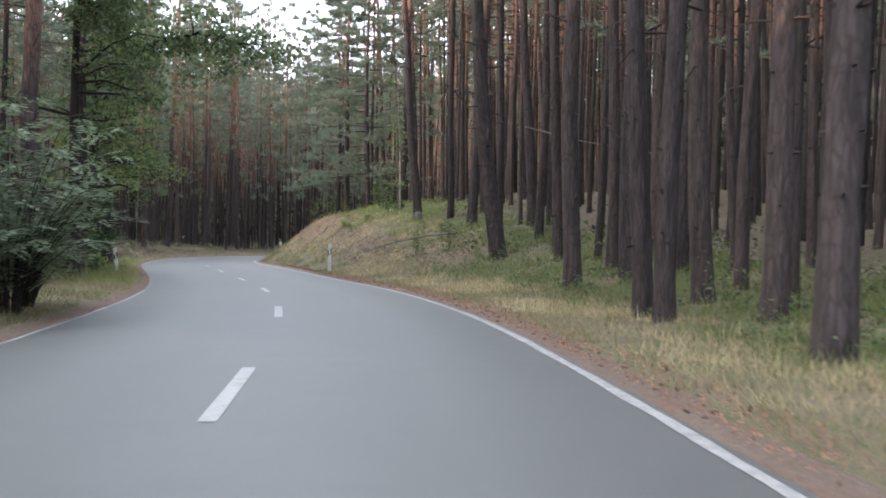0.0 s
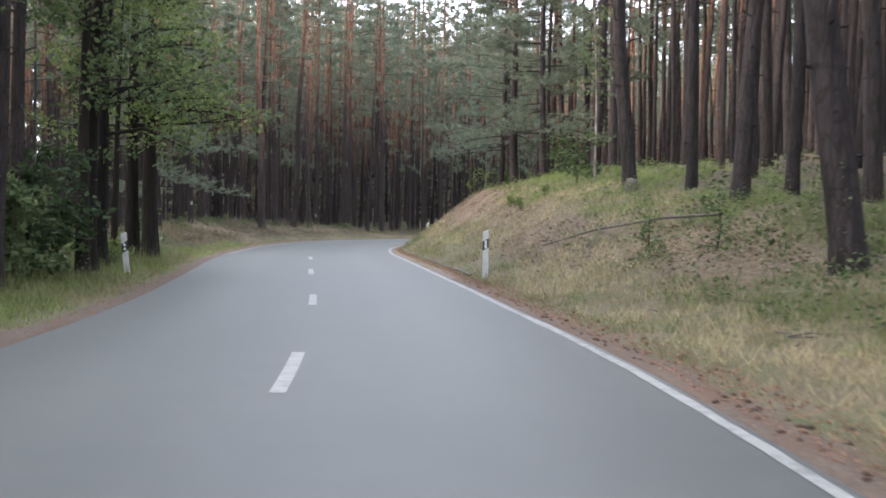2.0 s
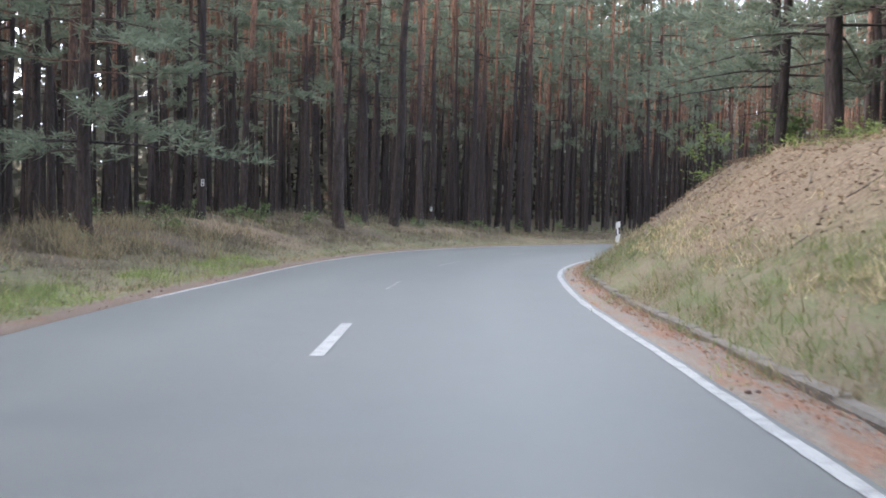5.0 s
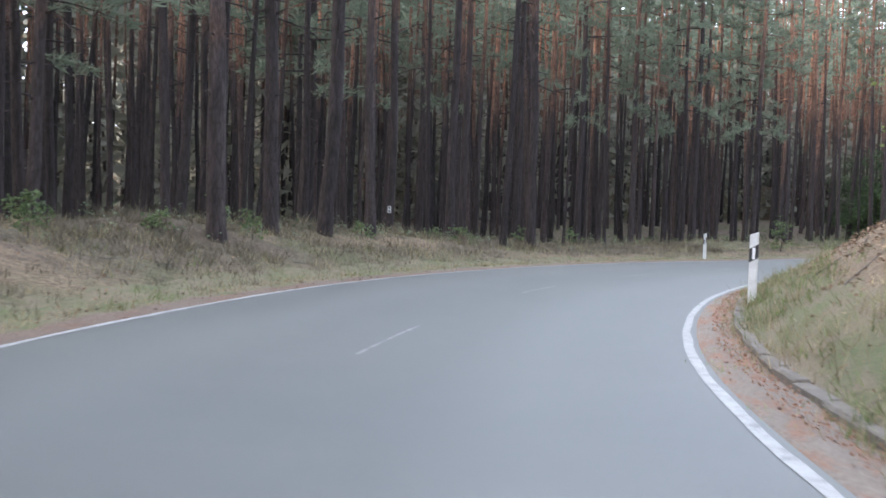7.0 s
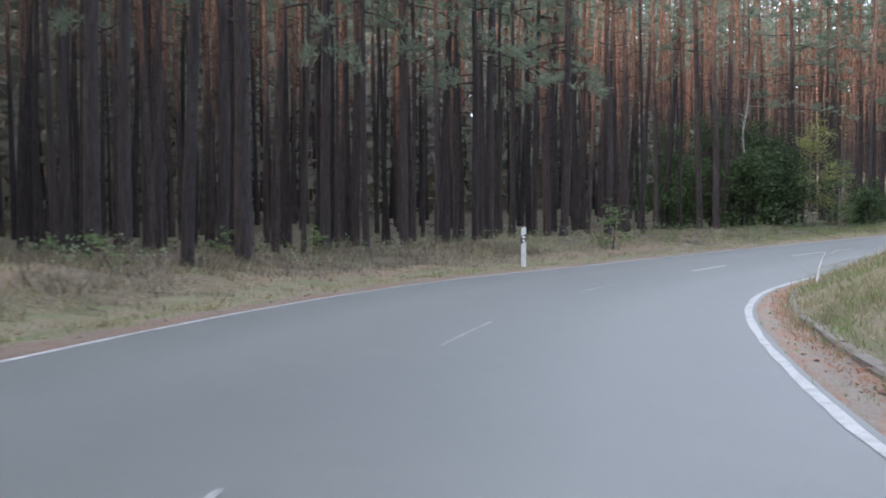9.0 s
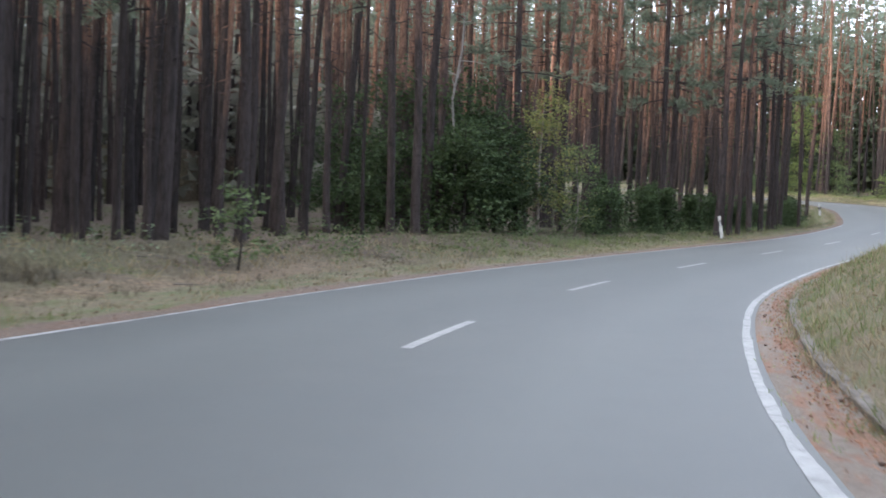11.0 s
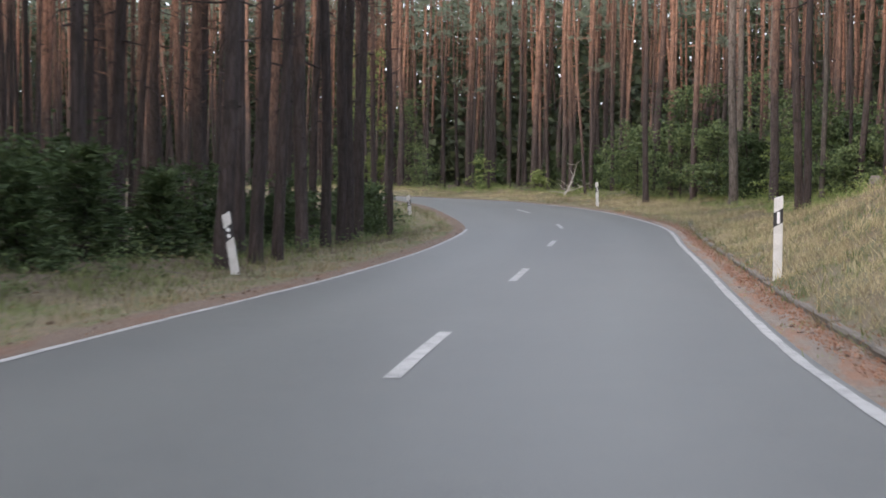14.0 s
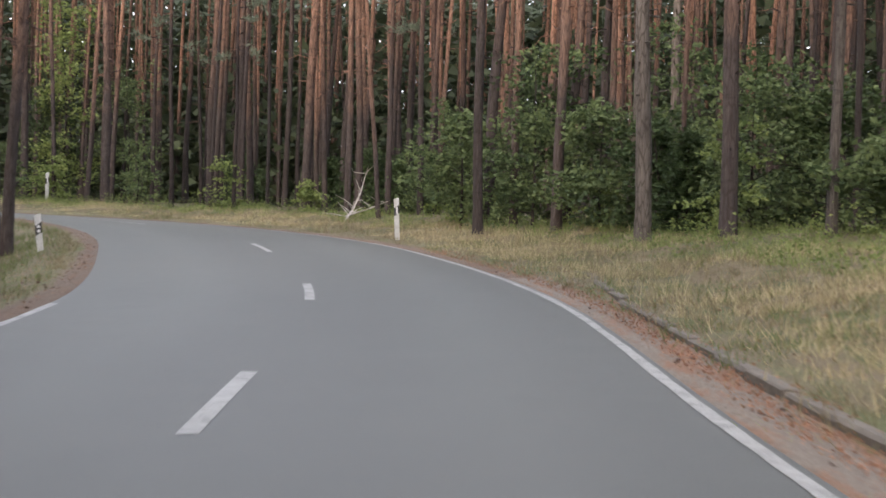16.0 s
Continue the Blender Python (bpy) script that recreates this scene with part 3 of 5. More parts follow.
def pine_parts(rg, height, radius, crown_from, sides, rings, boughs, twigs, count, size, dead, low_boughs=0, width=0.085):
    """Arrays of a Scots pine: the trunk with knots and dead twigs, and the crown's layered boughs of needles."""
    z = np.linspace(-0.4, height, rings)
    lean, f = rg.normal(0, 0.016, 2), rg.uniform(0, 6.283, 4)
    sway = rg.uniform(0.04, 0.2)
    x = lean[0] * z + sway * np.sin(z / height * 3.0 + f[0]) + 0.035 * np.sin(z * 0.9 + f[1])
    y = lean[1] * z + sway * np.sin(z / height * 2.4 + f[2]) + 0.035 * np.sin(z * 0.8 + f[3])
    x, y = x - x[0], y - y[0]
    axis = np.c_[x, y, z]
    r = radius * (1 - 0.80 * (z / height).clip(0, 1)) * (1 + 0.28 * np.exp(-(z + 0.4) / 0.4))
    near = sides > 6
    wood = [tube(axis, r, sides, 0.05 if near else 0.0, rg)]
    at = lambda h: np.array([np.interp(h, z, x), np.interp(h, z, y), h])
    thick = lambda h: float(np.interp(h, z, r))
    if near:
        h = rg.uniform(0.8, 1.6)
        while h < crown_from:
            for a in rg.uniform(0, 6.283, rg.randint(1, 4)):
                d = np.array([math.cos(a), math.sin(a), rg.uniform(-0.1, 0.5)])
                p = at(h + rg.normal(0, 0.04))
                long = thick(h) + (rg.uniform(0.02, 0.10) if h < 4 else rg.uniform(0.05, 0.45))
                wood.append(tube([p, p + d * long], [0.034, 0.016], 3))
            h += rg.uniform(0.45, 0.85)
    for _ in range(dead):
        h = crown_from * rg.uniform(0.14, 1.0) ** 0.7
        a, long = rg.uniform(0, 6.283), rg.uniform(0.3, 1.1) * (0.5 + 1.3 * h / crown_from)
        d = np.array([math.cos(a), math.sin(a), rg.uniform(-0.35, 0.35)])
        p, turn = at(h), rg.normal(0, 0.25, 3)
        wood.append(tube([p, p + d * long * 0.5, p + (d + turn) * long + (0, 0, rg.uniform(-0.3, 0.1))], [0.026, 0.017, 0.005], 3))
    tips, ways, bough = [], [], []
    for k in range(boughs + low_boughs):
        low = k >= boughs
        u = (k + rg.uniform(0, 1)) / boughs if not low else rg.uniform(-0.16, 0.0)
        h = crown_from + (height - crown_from) * u
        a = k * 2.4 + rg.normal(0, 0.35)
        long = (1.0 - 0.72 * max(u, 0)) * rg.uniform(1.6, 3.1) * (1.15 if low else 1.0)
        d, p = np.array([math.cos(a), math.sin(a), 0]), at(h)
        side = np.array([-d[1], d[0], 0])
        bend_up = rg.uniform(-0.18, 0.26) if not low else rg.uniform(-0.3, 0.05)
        on = lambda v: p + d * long * v + (0, 0, bend_up * long * v * v)
        bough.append(tube([on(v) for v in (0, 0.35, 0.7, 1.0)], [0.034, 0.023, 0.013, 0.005], 3))
        for q in range(twigs):
            v = 0.22 + 0.78 * (q + rg.uniform(0, 1)) / twigs
            way = d * rg.uniform(0.5, 1.0) + side * rg.uniform(-1.1, 1.1) + (0, 0, rg.uniform(-0.05, 0.28))
            way /= np.linalg.norm(way)
            reach = long * 0.34 * (1.25 - 0.7 * v)
            for e in ((0.35, 0.7, 1.0) if near else (0.8,)):
                tips.append(on(v) + way * reach * e + rg.normal(0, 0.05, 3)), ways.append(way)
    return joined(wood + (bough if near else [])), needle_tufts(np.array(tips), np.array(ways), size, rg, count, width), height


def pine_meshes(name, *args, bark=None, **kw):
    (wv, wf), (nv, nf), height = pine_parts(*args, **kw)
    return quick_mesh(name + "_trunk", wv, wf, bark or PINE_BARK, tall=wv[:, 2] / 22.0), quick_mesh(name + "_crown", nv, nf, NEEDLE, flat=True)


PINES = []
for k in range(9):
    rg = np.random.RandomState(100 + k)
    PINES.append(pine_meshes("pine", rg, rg.uniform(19, 24), 0.17, rg.uniform(10.0, 13.0), 9, 22, 16, 4, 6, 0.45, 22))
THIN_PINES = []
for k in range(6):
    rg = np.random.RandomState(130 + k)
    THIN_PINES.append(pine_meshes("thin_pine", rg, rg.uniform(19, 24), 0.17, rg.uniform(12.5, 15), 9, 22, 8, 3, 5, 0.5, 14, bark=RED_BARK))
EDGE_PINES = []
for k in range(4):
    rg = np.random.RandomState(150 + k)
    EDGE_PINES.append(pine_meshes("edge_pine", rg, rg.uniform(17, 21), 0.17, rg.uniform(7.4, 9.2), 9, 22, 26, 6, 7, 0.35, 14, 3))
MID_PINES = []
for k in range(4):
    rg = np.random.RandomState(160 + k)
    MID_PINES.append(pine_meshes("mid_pine", rg, rg.uniform(16, 19), 0.16, rg.uniform(5.6, 7.0), 9, 22, 32, 7, 8, 0.33, 12, 4))
rg = np.random.RandomState(170)
LOW_PINE = pine_meshes("low_pine", rg, 15.0, 0.15, 3.4, 9, 20, 50, 11, 9, 0.27, 4, 8, 0.07)
PALE_PINES = [pine_meshes("pale_pine", np.random.RandomState(180 + k), 21.0, 0.17, 12.0, 9, 20, 16, 5, 5, 0.5, 8, bark=GREY_BARK) for k in range(2)]


def pine(x, y, meshes, thick=1.0, tall=1.0, turn=0.0, lean=(0.0, 0.0)):
    trunk, crown = meshes
    ob = new("pine_tree", trunk)
    ob.matrix_world = pose(x, y, on_ground(x, y) - 0.03, lean[0], lean[1], turn) @ Matrix.Diagonal((thick, thick, tall, 1))
    part("crown", crown, ob, "blue-green pine needle crown")
    return tagged(ob, "tall Scots pine with dark lower bark and reddish upper trunk", "tree", "forest pines")


def wood_allowed(s, d, e):
    """How near the asphalt the forest comes, by stretch."""
    right = np.interp(s, [-60, 0, 38, 46, 60, 88, 100, 125, 140, 160, 172, 182, 196, 215, 240], [3, 3, 3.4, 5, 6.2, 6.2, 8, 9, 11, 10, 6.5, 5.5, 5.0, 4.4, 4])
    left = np.interp(s, [-60, 0, 45, 58, 66, 80, 90, 105, 112, 128, 140, 152, 158, 165, 175, 185, 200, 240], [3.6, 3.6, 4.2, 8, 7, 4.6, 3.9, 4.2, 4.2, 5.5, 6, 6.5, 3.2, 2.0, 5.0, 6.0, 4.5, 4])
    return np.where(d > 0, e > right, e > left)


# single pines that stand clear of the wood: x, y, thickness
SINGLE = [(-10.7, 37.6, 0.9), (-11.8, 40.6, 0.8), (-9.0, 28.0, 1.3), (-8.6, 24.0, 0.9), (3.51, 11.6, 1.15), (4.04, 15.83, 1.05), (2.83, 16.5, 0.85), (2.77, 17.8, 0.9), (3.88, 19.15, 1.0), (4.8, 20.8, 0.7), (2.45, 24.6, 1.05), (3.58, 25.1, 0.95), (3.67, 28.4, 0.85), (2.87, 31.95, 0.8),
          (1.57, 36.7, 1.5), (2.83, 42.07, 1.0), (0.92, 45.07, 1.1), (1.85, 44.7, 0.8), (3.44, 42.4, 0.7), (-1.06, 52.2, 1.15), (0.23, 48.7, 0.8), (-2.07, 60.2, 0.9), (0.8, 61.7, 0.8),
          (-22.7, 82.7, 1.0), (-21.37, 91.6, 1.5), (-21.05, 97.6, 1.5), (-21.66, 95.5, 1.4), (-21.5, 103.1, 0.9), (-21.35, 105.0, 1.0), (-21.8, 117.0, 1.0), (-18.5, 108.8, 0.9), (-18.0, 111.8, 1.3), (-21.0, 116.8, 0.8), (-19.07, 118.5, 1.0),
          (-8.5, 133.4, 1.0), (-6.65, 143.3, 1.2), (-2.86, 142.55, 1.1), (-3.4, 143.5, 1.0), (-5.0, 145.6, 0.9), (12.15, 154.63, 1.05), (13.44, 156.19, 0.9), (14.08, 156.7, 0.75), (15.7, 158.95, 0.95), (20.7, 168.3, 0.9),
          (19.55, 164.09, 1.0), (20.45, 165.2, 1.0), (29.45, 179.0, 0.75), (30.05, 180.96, 0.7), (25.59, 174.43, 0.9), (23.78, 172.0, 1.0), (24.84, 176.2, 0.7), (23.16, 174.73, 0.8), (22.6, 167.2, 0.7), (17.3, 161.0, 0.9), (18.4, 162.4, 0.8), (37.83, 167.24, 0.95), (31.0, 160.06, 0.72), (30.4, 159.3, 0.62),
          (40.13, 176.2, 0.75), (41.2, 174.6, 0.8), (43.8, 179.7, 1.0), (46.5, 192.4, 1.1), (47.6, 197.6, 0.9), (46.8, 197.2, 0.8), (47.7, 195.3, 0.7), (46.6, 189.2, 0.8), (43.2, 201.7, 0.7), (47.5, 205.0, 0.9), (44.5, 195.7, 0.9)]
taken = []
rg = np.random.RandomState(7)
for x, y, thick in SINGLE:
    thick = thick * 0.78 if (y > 148 and x < 23) or 80 < y < 146 else thick
    pine(x, y, EDGE_PINES[rg.randint(4)] if (148 < y < 170 and x < 25 and rg.uniform() < 0.6) or (y < 62 and x < -5 and rg.uniform() < 0.35) else THIN_PINES[rg.randint(6)] if y > 165 else PINES[rg.randint(9)], thick, rg.uniform(0.95, 1.1), rg.uniform(0, 360), rg.normal(0, 0.8, 2))
    taken.append((x, y))
for x, y, thick, tall, turn in [(-20.6, 72.3, 1.0, 1.0, 40), (-5.6, 74.4, 1.2, 1.1, 0), (-6.6, 79.0, 0.9, 1.0, 130), (-6.7, 83.5, 1.0, 1.1, 220), (-4.2, 70.5, 0.9, 1.05, 300)]:
    tagged(pine(x, y, LOW_PINE, thick, tall, turn), "Scots pine with feathery boughs hanging low at the forest edge")
    taken.append((x, y))
for k, (x, y) in enumerate([(13.9, 157.9), (10.9, 157.4), (16.7, 160.9), (12.6, 160.6)]):
    tagged(pine(x, y, MID_PINES[k], 0.8, 1.3, 70 * k), "Scots pine with dark boughs hanging over the inner bend")
    taken.append((x, y))
for x, y, thick, lean, turn in ((46.2, 190.6, 0.62, (0.5, -4.5), 20), (47.9, 193.4, 0.55, (1.5, 3.5), 140), (43.9, 199.0, 0.5, (-1.0, 4.0), 250), (42.9, 183.5, 0.45, (1.0, -3.0), 300)):
    tagged(pine(x, y, THIN_PINES[0], thick, 0.95, turn, lean), "slender leaning pine with reddish bark")
    taken.append((x, y))
for k, (x, y, thick) in enumerate([(38.46, 169.7, 1.0), (41.6, 172.6, 0.85), (37.74, 165.1, 0.55), (45.5, 174.5, 0.8)]):
    tagged(pine(x, y, PALE_PINES[k % 2], thick, 1.0, 70 * k), "pine with pale grey bark among the undergrowth")
    taken.append((x, y))

for k, (x, y) in enumerate([(-20.7, 112.9), (-22.5, 121.7), (-19.2, 115.5), (-20.1, 123.1), (-17.6, 122.2), (-15.6, 126.3), (-23.2, 116.5), (-12.9, 128.6), (-17.4, 129.2), (-24.4, 126.2), (-21.3, 128.0), (-14.4, 131.5)]):
    pine(x, y, EDGE_PINES[k % 4], 0.85, 1.38, 83 * k)
    taken.append((x, y))

# the wood: candidates on a jittered grid, the nearest ones as trees of their own, the rest as far woods
cell = 2.2
cx, cy = np.meshgrid(np.arange(-105, 130, cell), np.arange(-25, 300, cell))
cand = np.c_[cx.ravel(), cy.ravel()] + rg.uniform(-0.9, 0.9, (cx.size, 2))
cz, ce, cs = ground_height(cand)
_, cd = station(cand)
keep = wood_allowed(cs, cd, ce) & (ce < np.where(cs > 172, 64, 48)) & (cs > -6) & (rg.uniform(0, 1, len(cand)) < np.where(ce < 25, 0.88, 0.75))
if taken:
    keep &= (np.hypot(cand[:, None, 0] - np.array(taken)[None, :, 0], cand[:, None, 1] - np.array(taken)[None, :, 1]).min(1) > 1.3)
cand, cz, ce, cs, cd = cand[keep], cz[keep], ce[keep], cs[keep], cd[keep]
order = np.argsort(ce + np.where((cs < 0) | (cs > 225), 30, 0))
near, far = order[:300], order[300:]
for i in near:
    left, chance = cd[i] < 0, rg.uniform()
    if ce[i] < 18 and ((left and 70 < cs[i] < 112 and chance < 0.34) or (left and 112 < cs[i] < 140 and chance < 0.5) or (not left and 58 < cs[i] < 84 and chance < 0.4)):
        kind = MID_PINES[rg.randint(4)]
    elif ce[i] < 20 and chance < (0.15 if cs[i] > 172 else 0.75 if 66 < cs[i] < 128 and left else 0.1 if cs[i] < 58 and not left else 0.3):
        kind = EDGE_PINES[rg.randint(4)]
    else:
        kind = THIN_PINES[rg.randint(6)] if cs[i] > 165 else PINES[rg.randint(9)]
    pine(cand[i, 0], cand[i, 1], kind, rg.choice([0.42, 0.52, 0.65, 0.9]) * rg.uniform(0.9, 1.1), rg.uniform(1.1, 1.3) if 100 < cs[i] < 136 and cd[i] < 0 else rg.uniform(0.85, 1.1), rg.uniform(0, 360), rg.normal(0, 1.2, 2))

wood_bits, needle_bits, tall_bits, red = [], [], [], []
FAR_KINDS = []
for k in range(8):
    r2 = np.random.RandomState(300 + k)
    FAR_KINDS.append(pine_parts(r2, r2.uniform(19, 23), 0.15, r2.uniform(9.5, 12.5), 5 if k < 4 else 4, 8 if k < 4 else 6, 20, 4, 5, 0.85, 7 if k < 4 else 0, 0, 0.125))
for i in far:
    (wv, wf), (nv, nf), height = FAR_KINDS[rg.randint(4) if ce[i] < 24 else 4 + rg.randint(4)]
    a, f, g = rg.uniform(0, 6.283), rg.uniform(0.5, 1.1), rg.uniform(0.85, 1.1)
    turn = np.array([[math.cos(a), -math.sin(a), 0], [math.sin(a), math.cos(a), 0], [0, 0, 1]])
    shift = np.array([cand[i, 0], cand[i, 1], cz[i]])
    lean = np.array([rg.normal(0, 0.018), rg.normal(0, 0.018), 0])
    w2 = (wv * (f, f, g)) @ turn.T
    keep = np.repeat(rg.uniform(0, 1, len(nf)) < (0.45 if 100 < cs[i] < 150 and ce[i] > 26 and cd[i] < 0 else 0.16 if 60 < cs[i] < 150 and cd[i] < 0 else 0.5 if 62 < cs[i] < 125 and cd[i] > 0 else 0.14 if (cs[i] < 60 and cd[i] > 0) or (cs[i] > 165 and ce[i] < 14) else 0.17), 3)
    n2 = (nv[keep] * (1, 1, g)) @ turn.T
    wood_bits.append((w2 + w2[:, 2:3] * lean + shift, wf)), tall_bits.append(wv[:, 2] / 22.0), red.append(cs[i] > 165)
    needle_bits.append((n2 + n2[:, 2:3] * lean + shift, np.arange(len(n2)).reshape(-1, 3)))
for far_bend, bark, label in ((True, RED_BARK, "dense wood of slender red-barked pines"), (False, PINE_BARK, "dense pine wood of many thin trunks")):
    wv, wf = joined([b for b, k in zip(wood_bits, red) if k == far_bend])
    woods = tagged(new("far_woods", quick_mesh("far_woods", wv, wf, bark, tall=np.concatenate([b for b, k in zip(tall_bits, red) if k == far_bend]))), label, "woods", kind="stuff")
nv, nf = joined(needle_bits)
tagged(part("canopy", quick_mesh("canopy", nv, nf, NEEDLE, flat=True), woods, "grey-green needle canopy"), kind="stuff")

# ---- delineator posts ----
def post_meshes(dots):
    """A tapered hollow-looking marker post, 1 m high with a slanting top; black band and reflectors."""
    def prism(z0, z1, grow, slant=0.0):
        outline = [(-0.060, -0.020), (0.060, -0.020), (0.060, 0.01), (0.035, 0.055), (-0.035, 0.055), (-0.060, 0.01)]
        v = [(x * grow, y * grow, z) for z in (z0, z1) for x, y in outline]
        v = [(x, y, z + (slant * (x + 0.06) if z == z1 else 0)) for x, y, z in v]
        f = [(k, (k + 1) % 6, 6 + (k + 1) % 6, 6 + k) for k in range(6)]
        bm = bmesh.new()
        vs = [bm.verts.new(p) for p in v]
        for q in f:
            bm.faces.new([vs[k] for k in q])
        bm.faces.new([vs[k] for k in range(5, -1, -1)]), bm.faces.new([vs[k] for k in range(6, 12)])
        bmesh.ops.bevel(bm, geom=list(bm.edges), offset=0.004, segments=1, affect="EDGES")
        return bm

    def done(bm, name, mat):
        me = bpy.data.meshes.new(name)
        bm.to_mesh(me)
        bm.free()
        me.materials.append(mat)
        return me

    body = done(prism(-0.15, 0.96, 1.0, 0.35), "post_body", WHITE)
    bm = prism(0.60, 0.80, 1.05)
    for v in bm.verts:
        v.co.z += 0.55 * v.co.x
    band = done(bm, "post_band", BLACK)
    bm = bmesh.new()
    if dots:
        for z in (0.66, 0.745):
            m = Matrix.Translation((0, -0.0235, z)) @ Matrix.Rotation(radians(90), 4, "X")
            bmesh.ops.create_cone(bm, cap_ends=True, segments=14, radius1=0.03, radius2=0.027, depth=0.006, matrix=m)
    else:
        bmesh.ops.create_cube(bm, size=1, matrix=Matrix.Translation((0, -0.0235, 0.70)) @ Matrix.Diagonal((0.04, 0.006, 0.16, 1)))
        bmesh.ops.bevel(bm, geom=list(bm.edges), offset=0.002, segments=1, affect="EDGES")
    return body, band, done(bm, "post_reflector", REFLECTOR)


POST_R, POST_L = post_meshes(False), post_meshes(True)


def marker_post(x, y, heading, left=False, lean=(0, 0), sink=0.0):
    body, band, refl = POST_L if left else POST_R
    ob = new("delineator_post", body)
    ob.matrix_world = pose(x, y, on_ground(x, y) + 0.02 - sink, lean[0], lean[1], heading)
    part("band", band, ob, "black slanted band"), part("reflector", refl, ob, "two round reflectors" if left else "upright white reflector")
    return tagged(ob, "white plastic roadside marker post with black band, standing in grass", "marker post", "roadside posts")


marker_post(-4.12, 46.05, 14, sink=0.0)
marker_post(-11.45, 45.0, 14, True, (3, -5), 0.12)
marker_post(-10.92, 85.66, -8)
marker_post(-12.14, 118.6, 5, True)
marker_post(11.9, 153.5, -40, True, (2, -9), 0.1)
marker_post(17.6, 148.6, -40, sink=-0.11)
marker_post(38.3, 177.1, -15, lean=(0, -3))
marker_post(29.3, 177.0, -25, True, (0, -6), 0.27)
marker_post(38.9, 197.6, 0)

# ---- kerb along the gutter ----
def kerb_mesh(seed):
    r3 = np.random.RandomState(seed)
    bm = bmesh.new()
    bmesh.ops.create_cube(bm, size=1, matrix=Matrix.Translation((0, 0, -0.02)) @ Matrix.Diagonal((0.13, 1.0, 0.26, 1)))
    bmesh.ops.bevel(bm, geom=list(bm.edges), offset=0.016, segments=1, affect="EDGES")
    for v in bm.verts:
        v.co += Vector(r3.normal(0, 0.006, 3))
    me = bpy.data.meshes.new("kerb_stone")
    bm.to_mesh(me)
    bm.free()
    me.materials.append(STONE)
    return me


def kerb_line(s):
    """Offset of the kerb's middle, which swings away from the road at its far end."""
    return np.interp(s, LINE_S, HALF_R) + 0.57 + 0.8 * np.clip((np.asarray(s) - 178) / 6.5, 0, 1) ** 2


KERB_MESHES = [kerb_mesh(k) for k in range(5)]
s = np.arange(47.5, 184.5, 0.5)
kerb = tagged(strip("kerb", s, [kerb_line(s) + e for e in (-0.05, 0.05)], [-0.05, -0.05], STONE), "weathered concrete kerb stones behind a littered gutter", "kerb", kind="structure")
rk = np.random.RandomState(21)
kerb_s = np.arange(47.6, 184.4, 0.1)
kerb_xy = on_road(kerb_s, kerb_line(kerb_s))[:, :2]
kerb_run = np.r_[0, np.cumsum(np.linalg.norm(np.diff(kerb_xy, axis=0), axis=1))]
for k in range(int(kerb_run[-1])):
    s0 = np.interp(k + 0.5, kerb_run, kerb_s)
    o = float(kerb_line(s0)) + rk.normal(0, 0.006)
    x, y, z = on_road(s0, o)
    z = max(z, on_ground(x, y) - 0.05) if s0 > 176 else z
    t = np.array([np.interp(k + 0.95, kerb_run, kerb_xy[:, q]) - np.interp(k + 0.05, kerb_run, kerb_xy[:, q]) for q in (0, 1)])
    climb = math.degrees(math.atan(float(on_road(s0 + 0.5, o)[2] - on_road(s0 - 0.5, o)[2])))
    ob = new("kerb_stone", KERB_MESHES[k % 5])
    ob.parent = kerb
    ob.matrix_world = pose(x, y, z - 0.012 + rk.normal(0, 0.006), climb + rk.normal(0, 0.3), rk.normal(0, 0.6), math.degrees(math.atan2(-t[0], t[1])))

